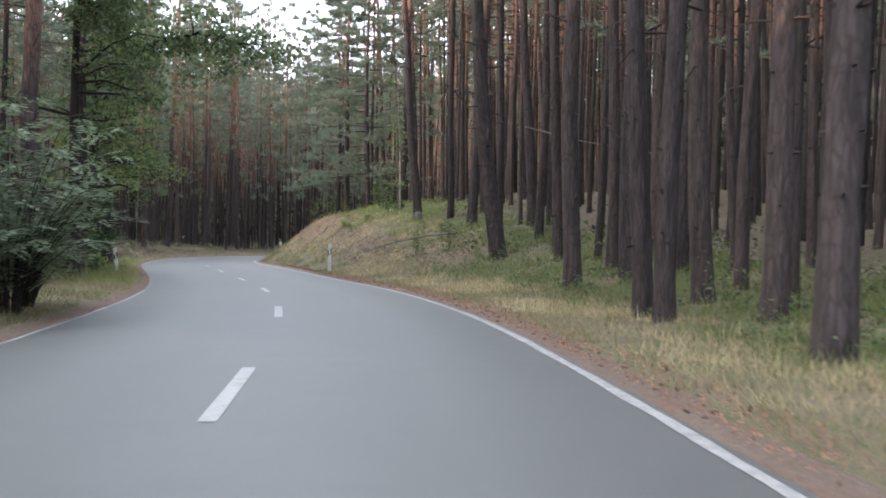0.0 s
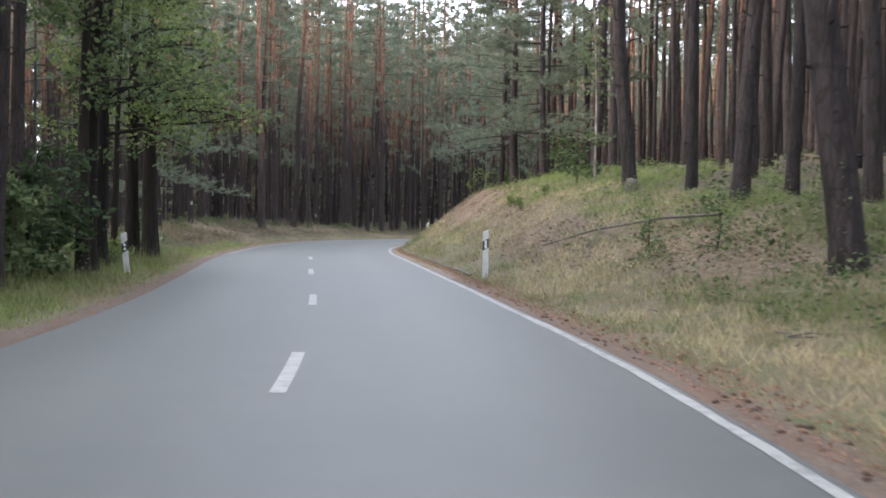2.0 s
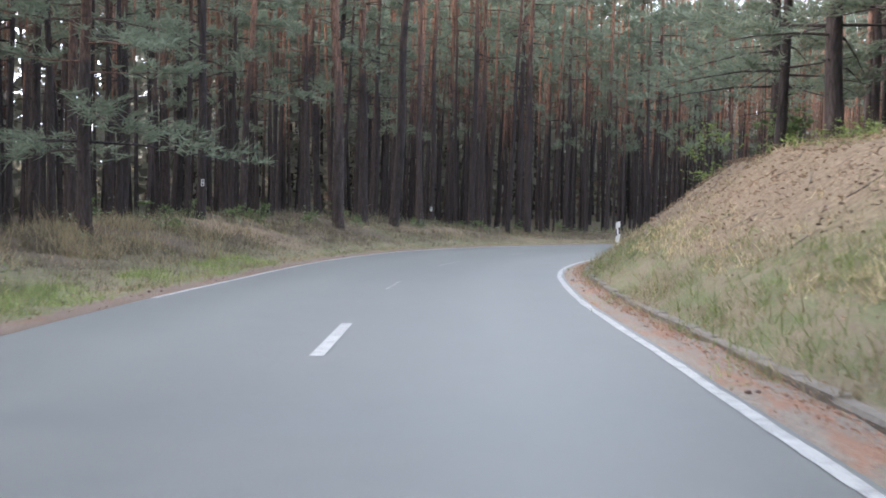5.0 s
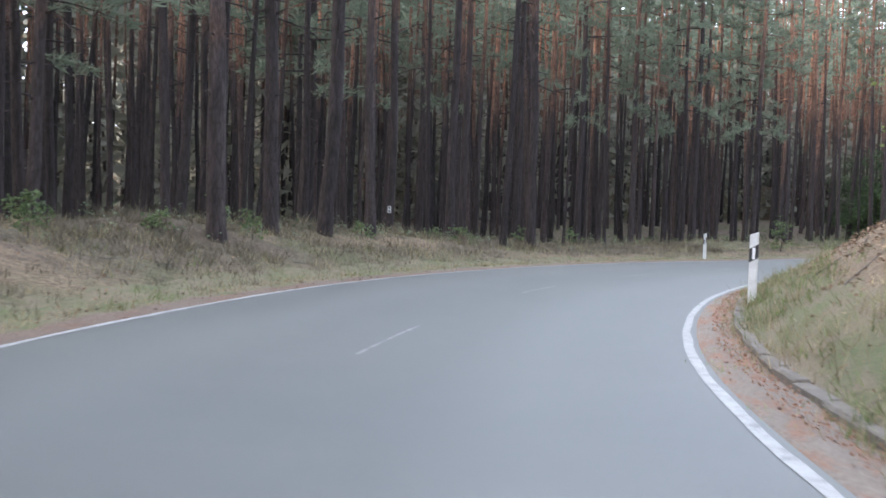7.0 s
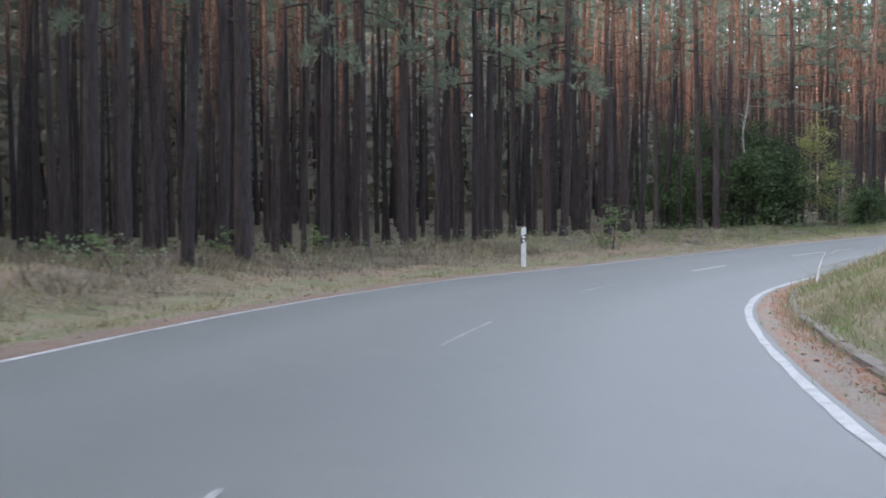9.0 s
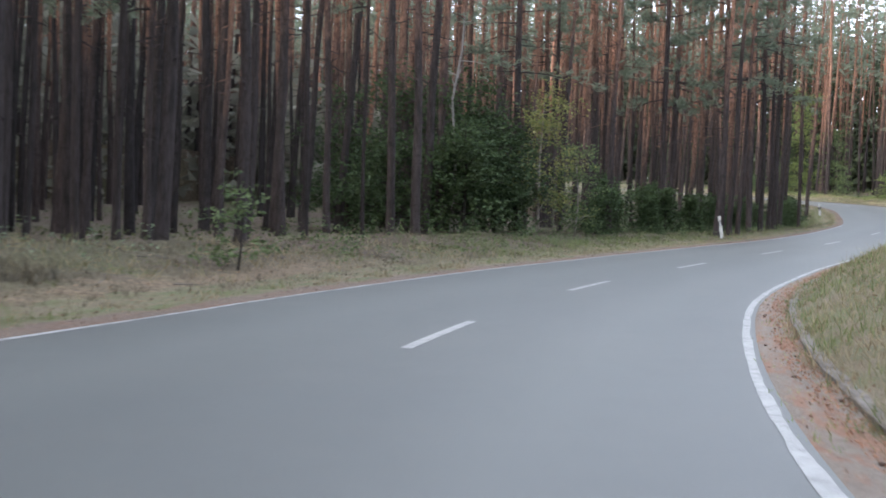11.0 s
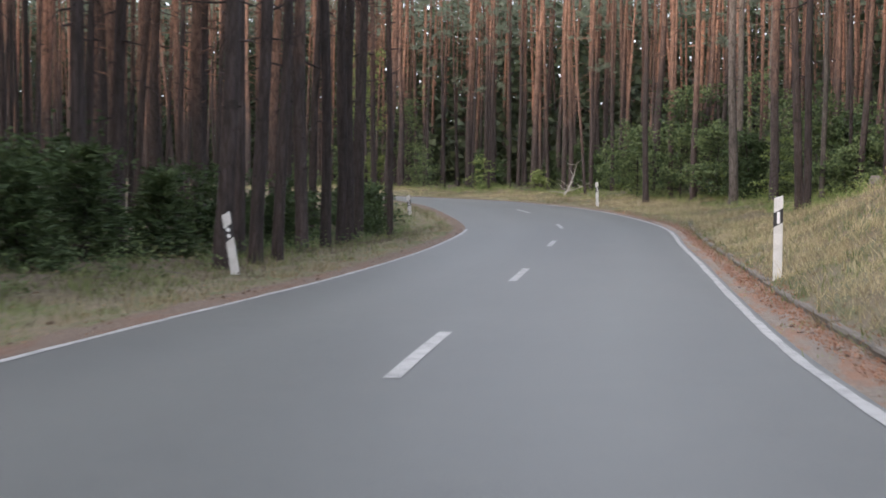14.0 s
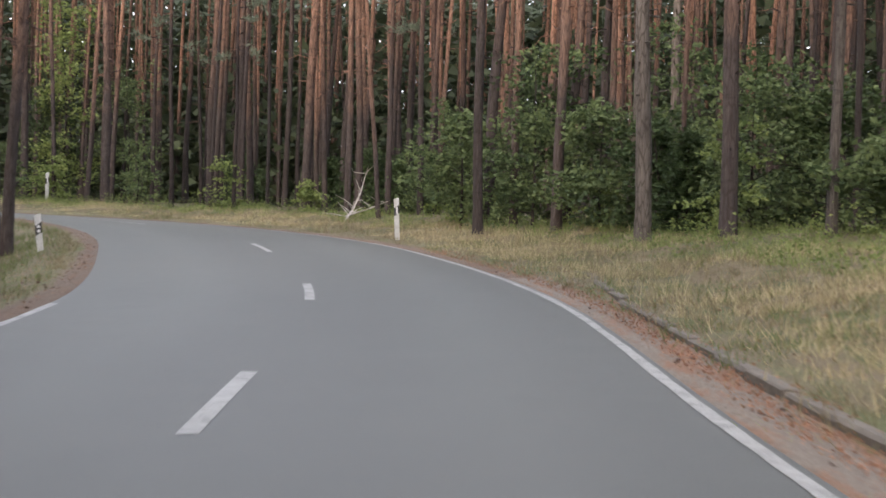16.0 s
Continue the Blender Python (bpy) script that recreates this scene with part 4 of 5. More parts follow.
# ---- broadleaf trees, shrubs, young spruces ----
def broadleaf(seed, height, radius, crown_from, spread, count, leaf, limbs, lean=(0.0, 0.0), flat=0.5, side=None, clump=1.0):
    """Arrays of a tree or shrub: stem with forking limbs, and its leaves in uneven clumps."""
    r = np.random.RandomState(seed)
    z = np.linspace(-0.3, height, 12)
    bend = r.normal(0, 0.25, 2) * height / 10
    axis = np.c_[lean[0] * z + bend[0] * np.sin(z / height * 4), lean[1] * z + bend[1] * np.sin(z / height * 3 + 1), z]
    wood = [tube(axis, radius * (1 - 0.85 * (z / height).clip(0, 1)) * (1 + 0.4 * np.exp(-(z + 0.3) / 0.3)), 9, 0.06, r)]
    clumps = []
    for k in range(limbs):
        h = r.uniform(crown_from, height * 0.97)
        a = r.uniform(0, 6.283) if side is None else r.normal(side, 1.1)
        long = spread * r.uniform(0.5, 1.1) * (1 - 0.55 * max(0, (h - crown_from) / (height - crown_from)))
        p = np.array([np.interp(h, z, axis[:, 0]), np.interp(h, z, axis[:, 1]), h])
        d = np.array([math.cos(a), math.sin(a), r.uniform(0.0, 0.5)])
        q = p + d * long * 0.5 + r.normal(0, 0.08, 3) * long
        e = q + d * long * 0.5 * (1, 1, 0.2) + r.normal(0, 0.1, 3) * long
        thick = radius * 0.35 * (1 - 0.6 * h / height)
        wood.append(tube([p, q, e], [thick, thick * 0.6, thick * 0.2], 5))
        for f in (0.45, 0.7, 0.9, 1.05):
            c = p + (e - p) * f + r.normal(0, 0.12, 3) * spread
            clumps.append((c, r.uniform(0.18, 0.42) * spread * clump * (0.6 + 0.5 * f)))
            if r.uniform() < 0.6:
                wood.append(tube([p + (e - p) * f * 0.8, c], [thick * 0.3, thick * 0.08], 4))
    which = r.randint(0, len(clumps), count)
    centre, size = np.array([c for c, _ in clumps])[which], np.array([q for _, q in clumps])[which]
    d = r.normal(0, 1, (count, 3))
    d /= np.linalg.norm(d, axis=1)[:, None]
    places = centre + d * (size * r.uniform(0.25, 1.0, count) ** 0.6)[:, None] * (1, 1, flat)
    places[:, 2] = np.maximum(places[:, 2], 0.05)
    return joined(wood), leaves(places, leaf, r, 1.0, 0.15)


def leafy(name, x, y, arrays, bark, leaf_mat, label, category, group="", leaf_label="", turn=0.0):
    (wv, wf), (lv, lf) = arrays
    ob = new(name, quick_mesh(name + "_stem", wv, wf, bark, tall=wv[:, 2] / 22.0))
    ob.matrix_world = pose(x, y, on_ground(x, y) - 0.02, 0, 0, turn)
    part("foliage", quick_mesh(name + "_foliage", lv, lf, leaf_mat, flat=True), ob, leaf_label)
    return tagged(ob, label, category, group)


OAKS = [(-12.1, 44.2, 0.15, 9.5, -0.5), (-12.6, 46.0, 0.2, 11.5, -0.25), (-12.95, 47.3, 0.2, 10.0, 0.2), (-13.65, 49.8, 0.1, 7.5, 2.0), (-14.0, 53.0, 0.23, 10.5, -0.1), (-14.6, 53.3, 0.22, 10.0, 0.3), (-10.2, 35.0, 0.2, 10.5, -0.3)]
for k, (x, y, r, h, side) in enumerate(OAKS):
    leafy("oak_tree", x, y, broadleaf(500 + k, h, r, 1.9 if k in (4, 5) else 3.0 if k < 6 else 3.6, 2.5 if k < 6 else 2.8, 2600 if k < 6 else 6000, 0.14, 18 if k < 6 else 22, (0.03, 0.0), 0.5, side, 0.8), OAK_BARK, LEAF_LIGHT if y > 48 else LEAF, "roadside oak with almost black trunk and light green leaves", "tree", "roadside oaks", "light green lobed leaves")


def long_bough(seed, line, radii, reach, count, leaf):
    """A long limb along the line, with side twigs and leaves in clumps on its outer part."""
    r = np.random.RandomState(seed)
    line = np.array(line, float)
    bits, places = [tube(line, radii, 7, 0.05, r)], []
    u = np.linspace(0, 1, len(line))
    for _ in range(26):
        f = r.uniform(0.3, 1.0)
        p = np.array([np.interp(f, u, line[:, q]) for q in range(3)])
        e = p + r.normal(0, 1, 3) * reach * (1, 1, 0.55) + (0, 0, -0.25 * reach)
        bits.append(tube([p, (p + e) / 2 + (0, 0, 0.1), e], [0.03, 0.018, 0.005], 4))
        c = r.normal(0, 0.3, (count // 26, 3)) * (1.2, 1.2, 0.7)
        places.append(e + c)
    return joined(bits), leaves(np.concatenate(places), leaf, r, 1.0, 0.2)


(bv, bf), (lv, lf) = long_bough(515, [(0, 0, 5.6), (2.1, -0.7, 8.0), (4.3, -1.4, 8.4), (6.0, -2.2, 7.7)], [0.09, 0.07, 0.045, 0.015], 0.75, 4200, 0.16)
oak = [o for o in scene.objects if o.name.startswith("oak_tree") and o.parent is None and abs(o.location.x + 12.6) < 0.01][0]
bough = part("bough", quick_mesh("oak_bough", bv, bf, OAK_BARK, tall=bv[:, 2] / 22.0), oak, "long dark limb reaching over the road")
part("bough_leaves", quick_mesh("oak_bough_leaves", lv, lf, LEAF, flat=True), bough, "hanging green lobed leaves")
BUSHES = [(-7.2, 17.3, 3.2, 1.4), (-7.6, 15.2, 3.4, 1.5), (-7.8, 19.8, 2.8, 1.4), (-9.6, 30.6, 1.6, 1.1), (-11.3, 38.2, 1.8, 1.1), (-11.7, 41.0, 2.4, 1.2), (-12.9, 43.6, 1.7, 1.0)]
for k, (x, y, h, w) in enumerate(BUSHES):
    leafy("hazel_bush", x, y, broadleaf(540 + k, h, 0.05, 0.25, w, 2200, 0.15, 18, (0.04, 0.0), 0.4), OAK_BARK, LEAF_DARK if k % 3 == 2 else LEAF, "dense green leafy bush at the forest edge", "bush", "roadside bushes")

for k, (x, y, h, w) in enumerate([(24.6, 171.6, 1.3, 1.0), (23.0, 169.8, 1.5, 1.1), (26.6, 176.0, 1.5, 1.0), (21.5, 168.0, 1.4, 1.0), (28.3, 179.6, 1.3, 0.8), (9.3, 155.6, 1.8, 1.2), (11.0, 158.2, 2.0, 1.3), (13.2, 159.2, 1.7, 1.1), (15.2, 161.4, 1.6, 1.1), (17.6, 164.2, 1.5, 1.1), (19.4, 166.6, 1.5, 1.0), (6.8, 153.4, 1.9, 1.3), (8.4, 158.0, 2.2, 1.4)]):
    leafy("hazel_bush", x, y, broadleaf(560 + k, h, 0.03, 0.15, w, 1500, 0.12, 18, (0, 0), 0.5), OAK_BARK, LEAF_DARK, "low dark bush between the pines of the inner bend", "bush", "roadside bushes")


def rowan_bush(seed, height, spread, shoots):
    """Arrays of a bush of arching shoots with level feathered leaves of many leaflets."""
    r = np.random.RandomState(seed)
    wood, at, along, out = [], [], [], []
    for _ in range(shoots):
        a, h, long = r.uniform(0, 6.283), height * r.uniform(0.35, 1.0), spread * r.uniform(0.25, 1.0)
        d = np.array([math.cos(a), math.sin(a), 0])
        line = np.array([d * 0.1, d * long * 0.35 + (0, 0, h * 0.6), d * long * 0.75 + (0, 0, h * 0.95), d * long + (0, 0, h)])
        wood.append(tube(line, [0.009, 0.008, 0.006, 0.003], 4))
        for v in np.linspace(0.3, 1.0, 9):
            p = np.array([np.interp(v, (0, 0.35, 0.75, 1), line[:, q]) for q in range(3)])
            b = r.uniform(0, 6.283)
            f = np.array([math.cos(b), math.sin(b), r.uniform(-0.35, 0.1)])
            side = np.array([-f[1], f[0], 0.0])
            for u in np.linspace(0.2, 1.0, 6):
                for sg in (-1, 1):
                    at.append(p + f * 0.24 * u + (0, 0, -0.05 * u * u)), along.append(side * sg + f * 0.45 + (0, 0, r.uniform(-0.2, 0.1))), out.append(f)
    at, along, out = np.array(at), np.array(along), np.array(out)
    z = r.uniform(0.11, 0.17, len(at))[:, None]
    v = np.stack([at, at + along * z * 0.5 + out * 0.026, at + along * z, at + along * z * 0.5 - out * 0.026], 1).reshape(-1, 3)
    return joined(wood), (v, np.arange(len(v)).reshape(-1, 4))


for k, (x, y, h, w) in enumerate([(-5.9, 17.4, 2.7, 1.7), (-6.3, 15.8, 2.9, 1.6), (-6.4, 19.6, 2.3, 1.5)]):
    leafy("rowan_bush", x, y, rowan_bush(580 + k, h, w, 55), OAK_BARK, LEAF_PALE, "bush with feathered pale bluish-green leaves beside the road", "bush", "roadside bushes")

for k, (x, y, h, w, mat) in enumerate([(-16.9, 60.0, 1.5, 0.8, LEAF), (-16.3, 58.6, 0.8, 0.65, LEAF_PALE), (-16.0, 57.6, 0.75, 0.6, LEAF), (-15.6, 56.2, 0.7, 0.6, LEAF_PALE), (-14.6, 51.3, 0.8, 0.6, LEAF), (-13.5, 48.6, 0.7, 0.6, LEAF_LIGHT), (-17.6, 62.5, 0.8, 0.8, LEAF)]):
    leafy("hazel_bush", x, y, broadleaf(720 + k, h, 0.02, 0.12, w, 520, 0.11, 14, (0, 0), 0.4), OAK_BARK, mat, "low loose green bush in the grass beside the oaks", "bush", "roadside bushes")

# undergrowth where the road bends left
for k, (x, y, h, w, dark) in enumerate([(42.0, 178.9, 3.2, 1.5, 0), (42.0, 176.2, 4.6, 1.8, 0), (41.4, 173.4, 2.9, 1.4, 0), (40.6, 171.2, 2.6, 1.5, 1), (40.8, 168.8, 3.0, 1.6, 0), (43.6, 172.6, 5.2, 1.9, 0), (41.5, 167.3, 3.0, 1.8, 1),
                                        (44.6, 169.6, 3.4, 1.8, 0), (38.4, 164.2, 2.0, 1.4, 0), (40.9, 163.4, 2.6, 1.6, 1), (44.8, 164.8, 3.2, 1.9, 0), (48.2, 167.2, 3.4, 2.0, 0), (47.0, 173.0, 4.4, 2.2, 1), (45.3, 181.0, 2.8, 1.8, 0),
                                        (43.6, 176.8, 4.6, 2.0, 1), (46.5, 184.8, 2.2, 1.5, 0), (48.5, 190.5, 2.2, 1.6, 1), (48.5, 199.5, 2.0, 1.5, 1), (44.9, 203.0, 5.5, 2.0, 0), (42.5, 205.0, 4.6, 1.9, 1)]):
    leafy("rowan_shrub", x, y, broadleaf(600 + k, h, 0.045, 0.2, w, 2400, 0.15, 22, (0, 0), 0.45), OAK_BARK, LEAF_DARK if dark else LEAF, "leafy green shrub growing between the pine trunks", "shrub", "forest undergrowth")
for k, (x, y, h, w) in enumerate([(0.2, 149.0, 4.9, 2.5), (-1.4, 150.6, 5.2, 2.6), (1.6, 151.6, 4.4, 2.2), (-3.2, 152.2, 4.6, 2.3), (1.4, 149.4, 3.4, 1.8), (-0.3, 147.2, 3.6, 1.9), (-2.6, 148.2, 3.4, 1.9)]):
    leafy("elder_bush", x, y, broadleaf(640 + k, h, 0.08, 0.3, w, 4200, 0.15, 26, (0, 0), 0.7), OAK_BARK, LEAF_DARK, "broad dark green bush at the forest edge", "bush", "dark roadside bushes")
dead_birch = [(-0.5, 148.0, 0.0), (-0.45, 148.0, 2.5), (-0.6, 148.05, 4.6), (-0.35, 148.0, 6.2), (-0.3, 148.0, 7.4)]
leafy("birch_shrub", 3.15, 149.9, broadleaf(650, 5.2, 0.05, 0.35, 1.7, 3600, 0.10, 26, (0, 0), 0.6), BIRCH_BARK, LEAF_YELLOW, "slender shrub with green leaves turning yellow", "shrub")
ru = np.random.RandomState(44)
for k in range(16):
    s0, o = ru.uniform(184, 216), ru.uniform(4.6, 8.5)
    x, y, _ = on_road(s0, np.interp(s0, LINE_S, HALF_R) + o)
    leafy("rowan_shrub", float(x), float(y), broadleaf(680 + k, ru.uniform(0.9, 2.4), 0.02, 0.1, ru.uniform(0.7, 1.1), 700, 0.12, 14, (0, 0), 0.35), OAK_BARK, LEAF_LIGHT if k % 2 else LEAF, "low light green shrub at the feet of the pines", "shrub", "forest undergrowth")
leafy("birch_tree", 42.2, 203.6, broadleaf(690, 8.5, 0.07, 0.8, 2.0, 3600, 0.16, 34, (0, 0), 0.5), OAK_BARK, LEAF_LIGHT, "light green broadleaf tree beside the bend", "tree")
leafy("birch_shrub", 4.4, 149.7, broadleaf(651, 3.1, 0.04, 0.2, 1.2, 2400, 0.10, 22, (0, 0), 0.6), BIRCH_BARK, LEAF, "low spreading shrub with small pale green leaves", "shrub")
leafy("rowan_sapling", -8.9, 128.0, broadleaf(652, 1.55, 0.018, 0.2, 0.75, 420, 0.10, 16, (0.05, 0), 0.2), OAK_BARK, LEAF, "small sapling with pale leaves on level twigs", "sapling")
leafy("birch_sapling", -2.05, 57.6, broadleaf(653, 6.4, 0.04, 1.2, 1.0, 700, 0.12, 22, (-0.02, 0), 0.5), BIRCH_BARK, LEAF, "thin sapling with sparse light green leaves", "sapling")
leafy("rowan_sapling", -2.6, 58.3, broadleaf(654, 1.3, 0.02, 0.15, 0.7, 500, 0.12, 14, (0, 0), 0.5), OAK_BARK, LEAF, "low green sapling on the crest of the bank", "sapling")
leafy("rowan_sapling", -3.6, 69.5, broadleaf(655, 1.6, 0.02, 0.15, 0.8, 600, 0.12, 14, (0, 0), 0.5), OAK_BARK, LEAF, "low green sapling on the crest of the bank", "sapling")
leafy("birch_sapling", -8.0, 86.5, broadleaf(659, 2.4, 0.02, 0.3, 1.1, 500, 0.1, 16, (-0.25, 0.1), 0.5), OAK_BARK, LEAF_LIGHT, "leaning sapling with light green leaves above the bank", "sapling")
leafy("rowan_sapling", -6.4, 80.0, broadleaf(656, 1.5, 0.02, 0.15, 0.8, 600, 0.12, 14, (0, 0), 0.5), OAK_BARK, LEAF, "low green sapling on the crest of the bank", "sapling")
for x, y, h, seed in ((-0.9, 41.8, 0.75, 661), (0.1, 40.1, 0.95, 662), (-4.55, 58.5, 0.4, 663), (-4.2, 57.2, 0.35, 664), (-3.4, 56.0, 0.4, 665)):
    leafy("rowan_sapling", x, y, broadleaf(seed, h, 0.012, 0.05, h * 0.42, 150, 0.085, 11, (0, 0), 0.5), OAK_BARK, LEAF if y < 45 else LEAF_LIGHT, "small leafy sapling in the grass of the bank", "sapling")
rs = np.random.RandomState(33)
for k in range(22):
    s0 = rs.uniform(78, 118)
    o = -np.interp(s0, LINE_S, HALF_L) - rs.uniform(3.4, 5.6)
    x, y, _ = on_road(s0, o)
    leafy("oak_seedling", float(x), float(y), broadleaf(660 + k, rs.uniform(0.35, 0.8), 0.008, 0.08, 0.35, 90, 0.09, 7, (0, 0), 0.5), OAK_BARK, LEAF, "tiny pale green seedling in the grass of the bank", "seedling", "seedlings on the bank")


def spruce(seed, height, spread):
    """Arrays of a young spruce: whorls of drooping twigs with needle sprays."""
    r = np.random.RandomState(seed)
    ways = []
    wood, tips = [tube([(0, 0, -0.2), (0, 0, height * 0.5), (0, 0, height)], [0.035, 0.022, 0.006], 6)], []
    z = 0.15
    while z < height * 0.97:
        long = spread * (1 - z / height) * r.uniform(0.8, 1.1) + 0.08
        for a in np.linspace(0, 6.283, 7, endpoint=False) + r.uniform(0, 1):
            d = np.array([math.cos(a), math.sin(a), -0.15 + r.uniform(-0.1, 0.15)])
            wood.append(tube([(0, 0, z), (0, 0, z) + d * long], [0.012, 0.003], 3))
            for f in np.arange(0.15, 1.05, 0.13):
                tips.append((0, 0, z) + d * long * f + r.normal(0, 0.035, 3)), ways.append(d * (1, 1, 0.4) + r.normal(0, 0.5, 3) * (1, 1, 0.3))
        z += r.uniform(0.16, 0.24) * (0.7 + height * 0.12)
    return joined(wood), needle_tufts(np.array(tips), np.array(ways), 0.2, r, 7, 0.10)


SPRUCES = [(16.6, 161.9, 1.19, 0.77), (12.2, 157.4, 1.58, 0.94), (10.6, 156.3, 1.85, 1.02), (9.0, 154.2, 1.45, 0.85), (14.4, 159.6, 1.32, 0.85), (18.9, 165.9, 0.86, 0.68), (8.0, 155.8, 1.98, 1.1), (11.4, 160.0, 2.11, 1.1), (40.1, 169.9, 2.2, 1.1), (41.3, 171.6, 2.6, 1.2),
           (43.4, 166.6, 2.4, 1.1), (46.0, 171.0, 3.0, 1.3), (46.8, 187.2, 1.8, 0.9), (49.0, 194.0, 2.2, 1.0), (23.6, 170.6, 1.06, 0.68), (6.3, 152.8, 1.32, 0.85)]
for k, (x, y, h, w) in enumerate(SPRUCES):
    leafy("young_spruce", x, y, spruce(700 + k, h, w), OAK_BARK, LEAF_DARK, "young spruce with drooping dark green twigs", "spruce", "young spruces")

# ---- dead wood ----
def dead_branch(name, points, radii, twigs, seed, label, category="branch", mat=None):
    r = np.random.RandomState(seed)
    p = np.array(points, float)
    bits = [tube(p, radii, 7, 0.06, r)]
    for _ in range(twigs):
        k = r.randint(0, len(p) - 1)
        a = p[k] + (p[k + 1] - p[k]) * r.uniform()
        d = r.normal(0, 1, 3)
        d[2] = abs(d[2]) * 0.8
        d *= r.uniform(0.3, 0.9) / np.linalg.norm(d)
        bits.append(tube([a, a + d * 0.6, a + d + r.normal(0, 0.1, 3)], [radii[k] * 0.5, radii[k] * 0.3, 0.004], 4))
    v, f = joined(bits)
    return tagged(new(name, quick_mesh(name, v, f, mat or DEADWOOD)), label, category)


def along_ground(points, up=0.05):
    return [(x, y, on_ground(x, y) + up + dz) for x, y, dz in points]


dead_branch("dead_branch", along_ground([(42.2, 184.2, 0.0), (42.8, 184.6, 0.25), (43.3, 184.9, 0.75), (43.7, 185.1, 1.5)]), [0.035, 0.03, 0.022, 0.008], 12, 1, "bleached dead branch lying upright in the verge")
dead_branch("dead_branch", along_ground([(42.4, 184.5, 0.05), (43.0, 184.2, 0.25), (43.6, 183.9, 0.45)]), [0.028, 0.022, 0.008], 8, 2, "bleached forked dead branch lying in the grass")
dead_branch("fallen_log", along_ground([(-3.0, 47.3, 0.0), (-1.9, 45.8, 0.05), (-0.6, 44.0, 0.1), (0.4, 42.6, 0.12)]), [0.012, 0.02, 0.026, 0.03], 4, 3, "thin fallen trunk lying across the grassy bank", "log", BARE_TWIG)
dead_branch("fallen_log", along_ground([(4.5, 39.0, 0.1), (6.4, 41.5, 0.2), (8.6, 44.0, 0.4)]), [0.07, 0.06, 0.05], 4, 4, "fallen pine trunk on the forest floor", "log", BARE_TWIG)
dead_branch("dead_branch", [(2.2, 36.0, 3.3), (3.6, 35.3, 2.9), (5.2, 34.6, 2.6), (6.8, 34.0, 2.3)], [0.018, 0.018, 0.015, 0.01], 3, 5, "broken bare branch caught between pine trunks", mat=BARE_TWIG)
dead_branch("dead_branch", along_ground([(-8.3, 105.2, 0.1), (-8.0, 106.2, 0.25), (-7.7, 107.0, 0.45)]), [0.02, 0.018, 0.008], 2, 6, "bare dry twig lying over the kerb")
dead_branch("dead_branch", along_ground([(-2.1, 43.7, 0.0), (-1.9, 44.5, 0.08), (-1.75, 45.4, 0.12)]), [0.01, 0.014, 0.018], 2, 9, "forked dry branch lying on the bank", mat=BARE_TWIG)
dead_branch("tree_stump", along_ground([(-1.06, 51.0, -0.15), (-1.06, 51.0, 0.12), (-1.05, 51.0, 0.27), (-1.05, 51.0, 0.28)], 0), [0.2, 0.165, 0.15, 0.01], 0, 10, "old mossy stump at the crest of the bank", "stump", BARE_TWIG)
base = on_ground(-0.5, 148.0)
dead_branch("dead_birch", [(x, y, z + base - 0.1) for x, y, z in dead_birch] , [0.06, 0.055, 0.045, 0.03, 0.012], 14, 8, "pale dead birch standing in a dark bush", "dead tree", GREY_WOOD)
dead_branch("tree_stump", along_ground([(29.8, 156.7, -0.2), (29.8, 156.7, 0.2), (29.85, 156.7, 0.44), (29.85, 156.7, 0.45)], 0), [0.2, 0.17, 0.14, 0.01], 0, 7, "broken weathered stump on top of the bank", "stump", BARE_TWIG)

# ---- grass, litter, distant thicket ----
def verge_places(r, count, s_range, e_range, sides, bias=1.0):
    """Random places beside the asphalt: stations, sides, distances from the edge, and the points."""
    s, side = r.uniform(*s_range, count), r.choice(sides, count)
    e = e_range[0] + (e_range[1] - e_range[0]) * r.uniform(0, 1, count) ** bias
    half = np.where(side > 0, np.interp(s, LINE_S, HALF_R), np.interp(s, LINE_S, HALF_L))
    return s, side, e, on_road(s, side * (half + 0.12 + e))


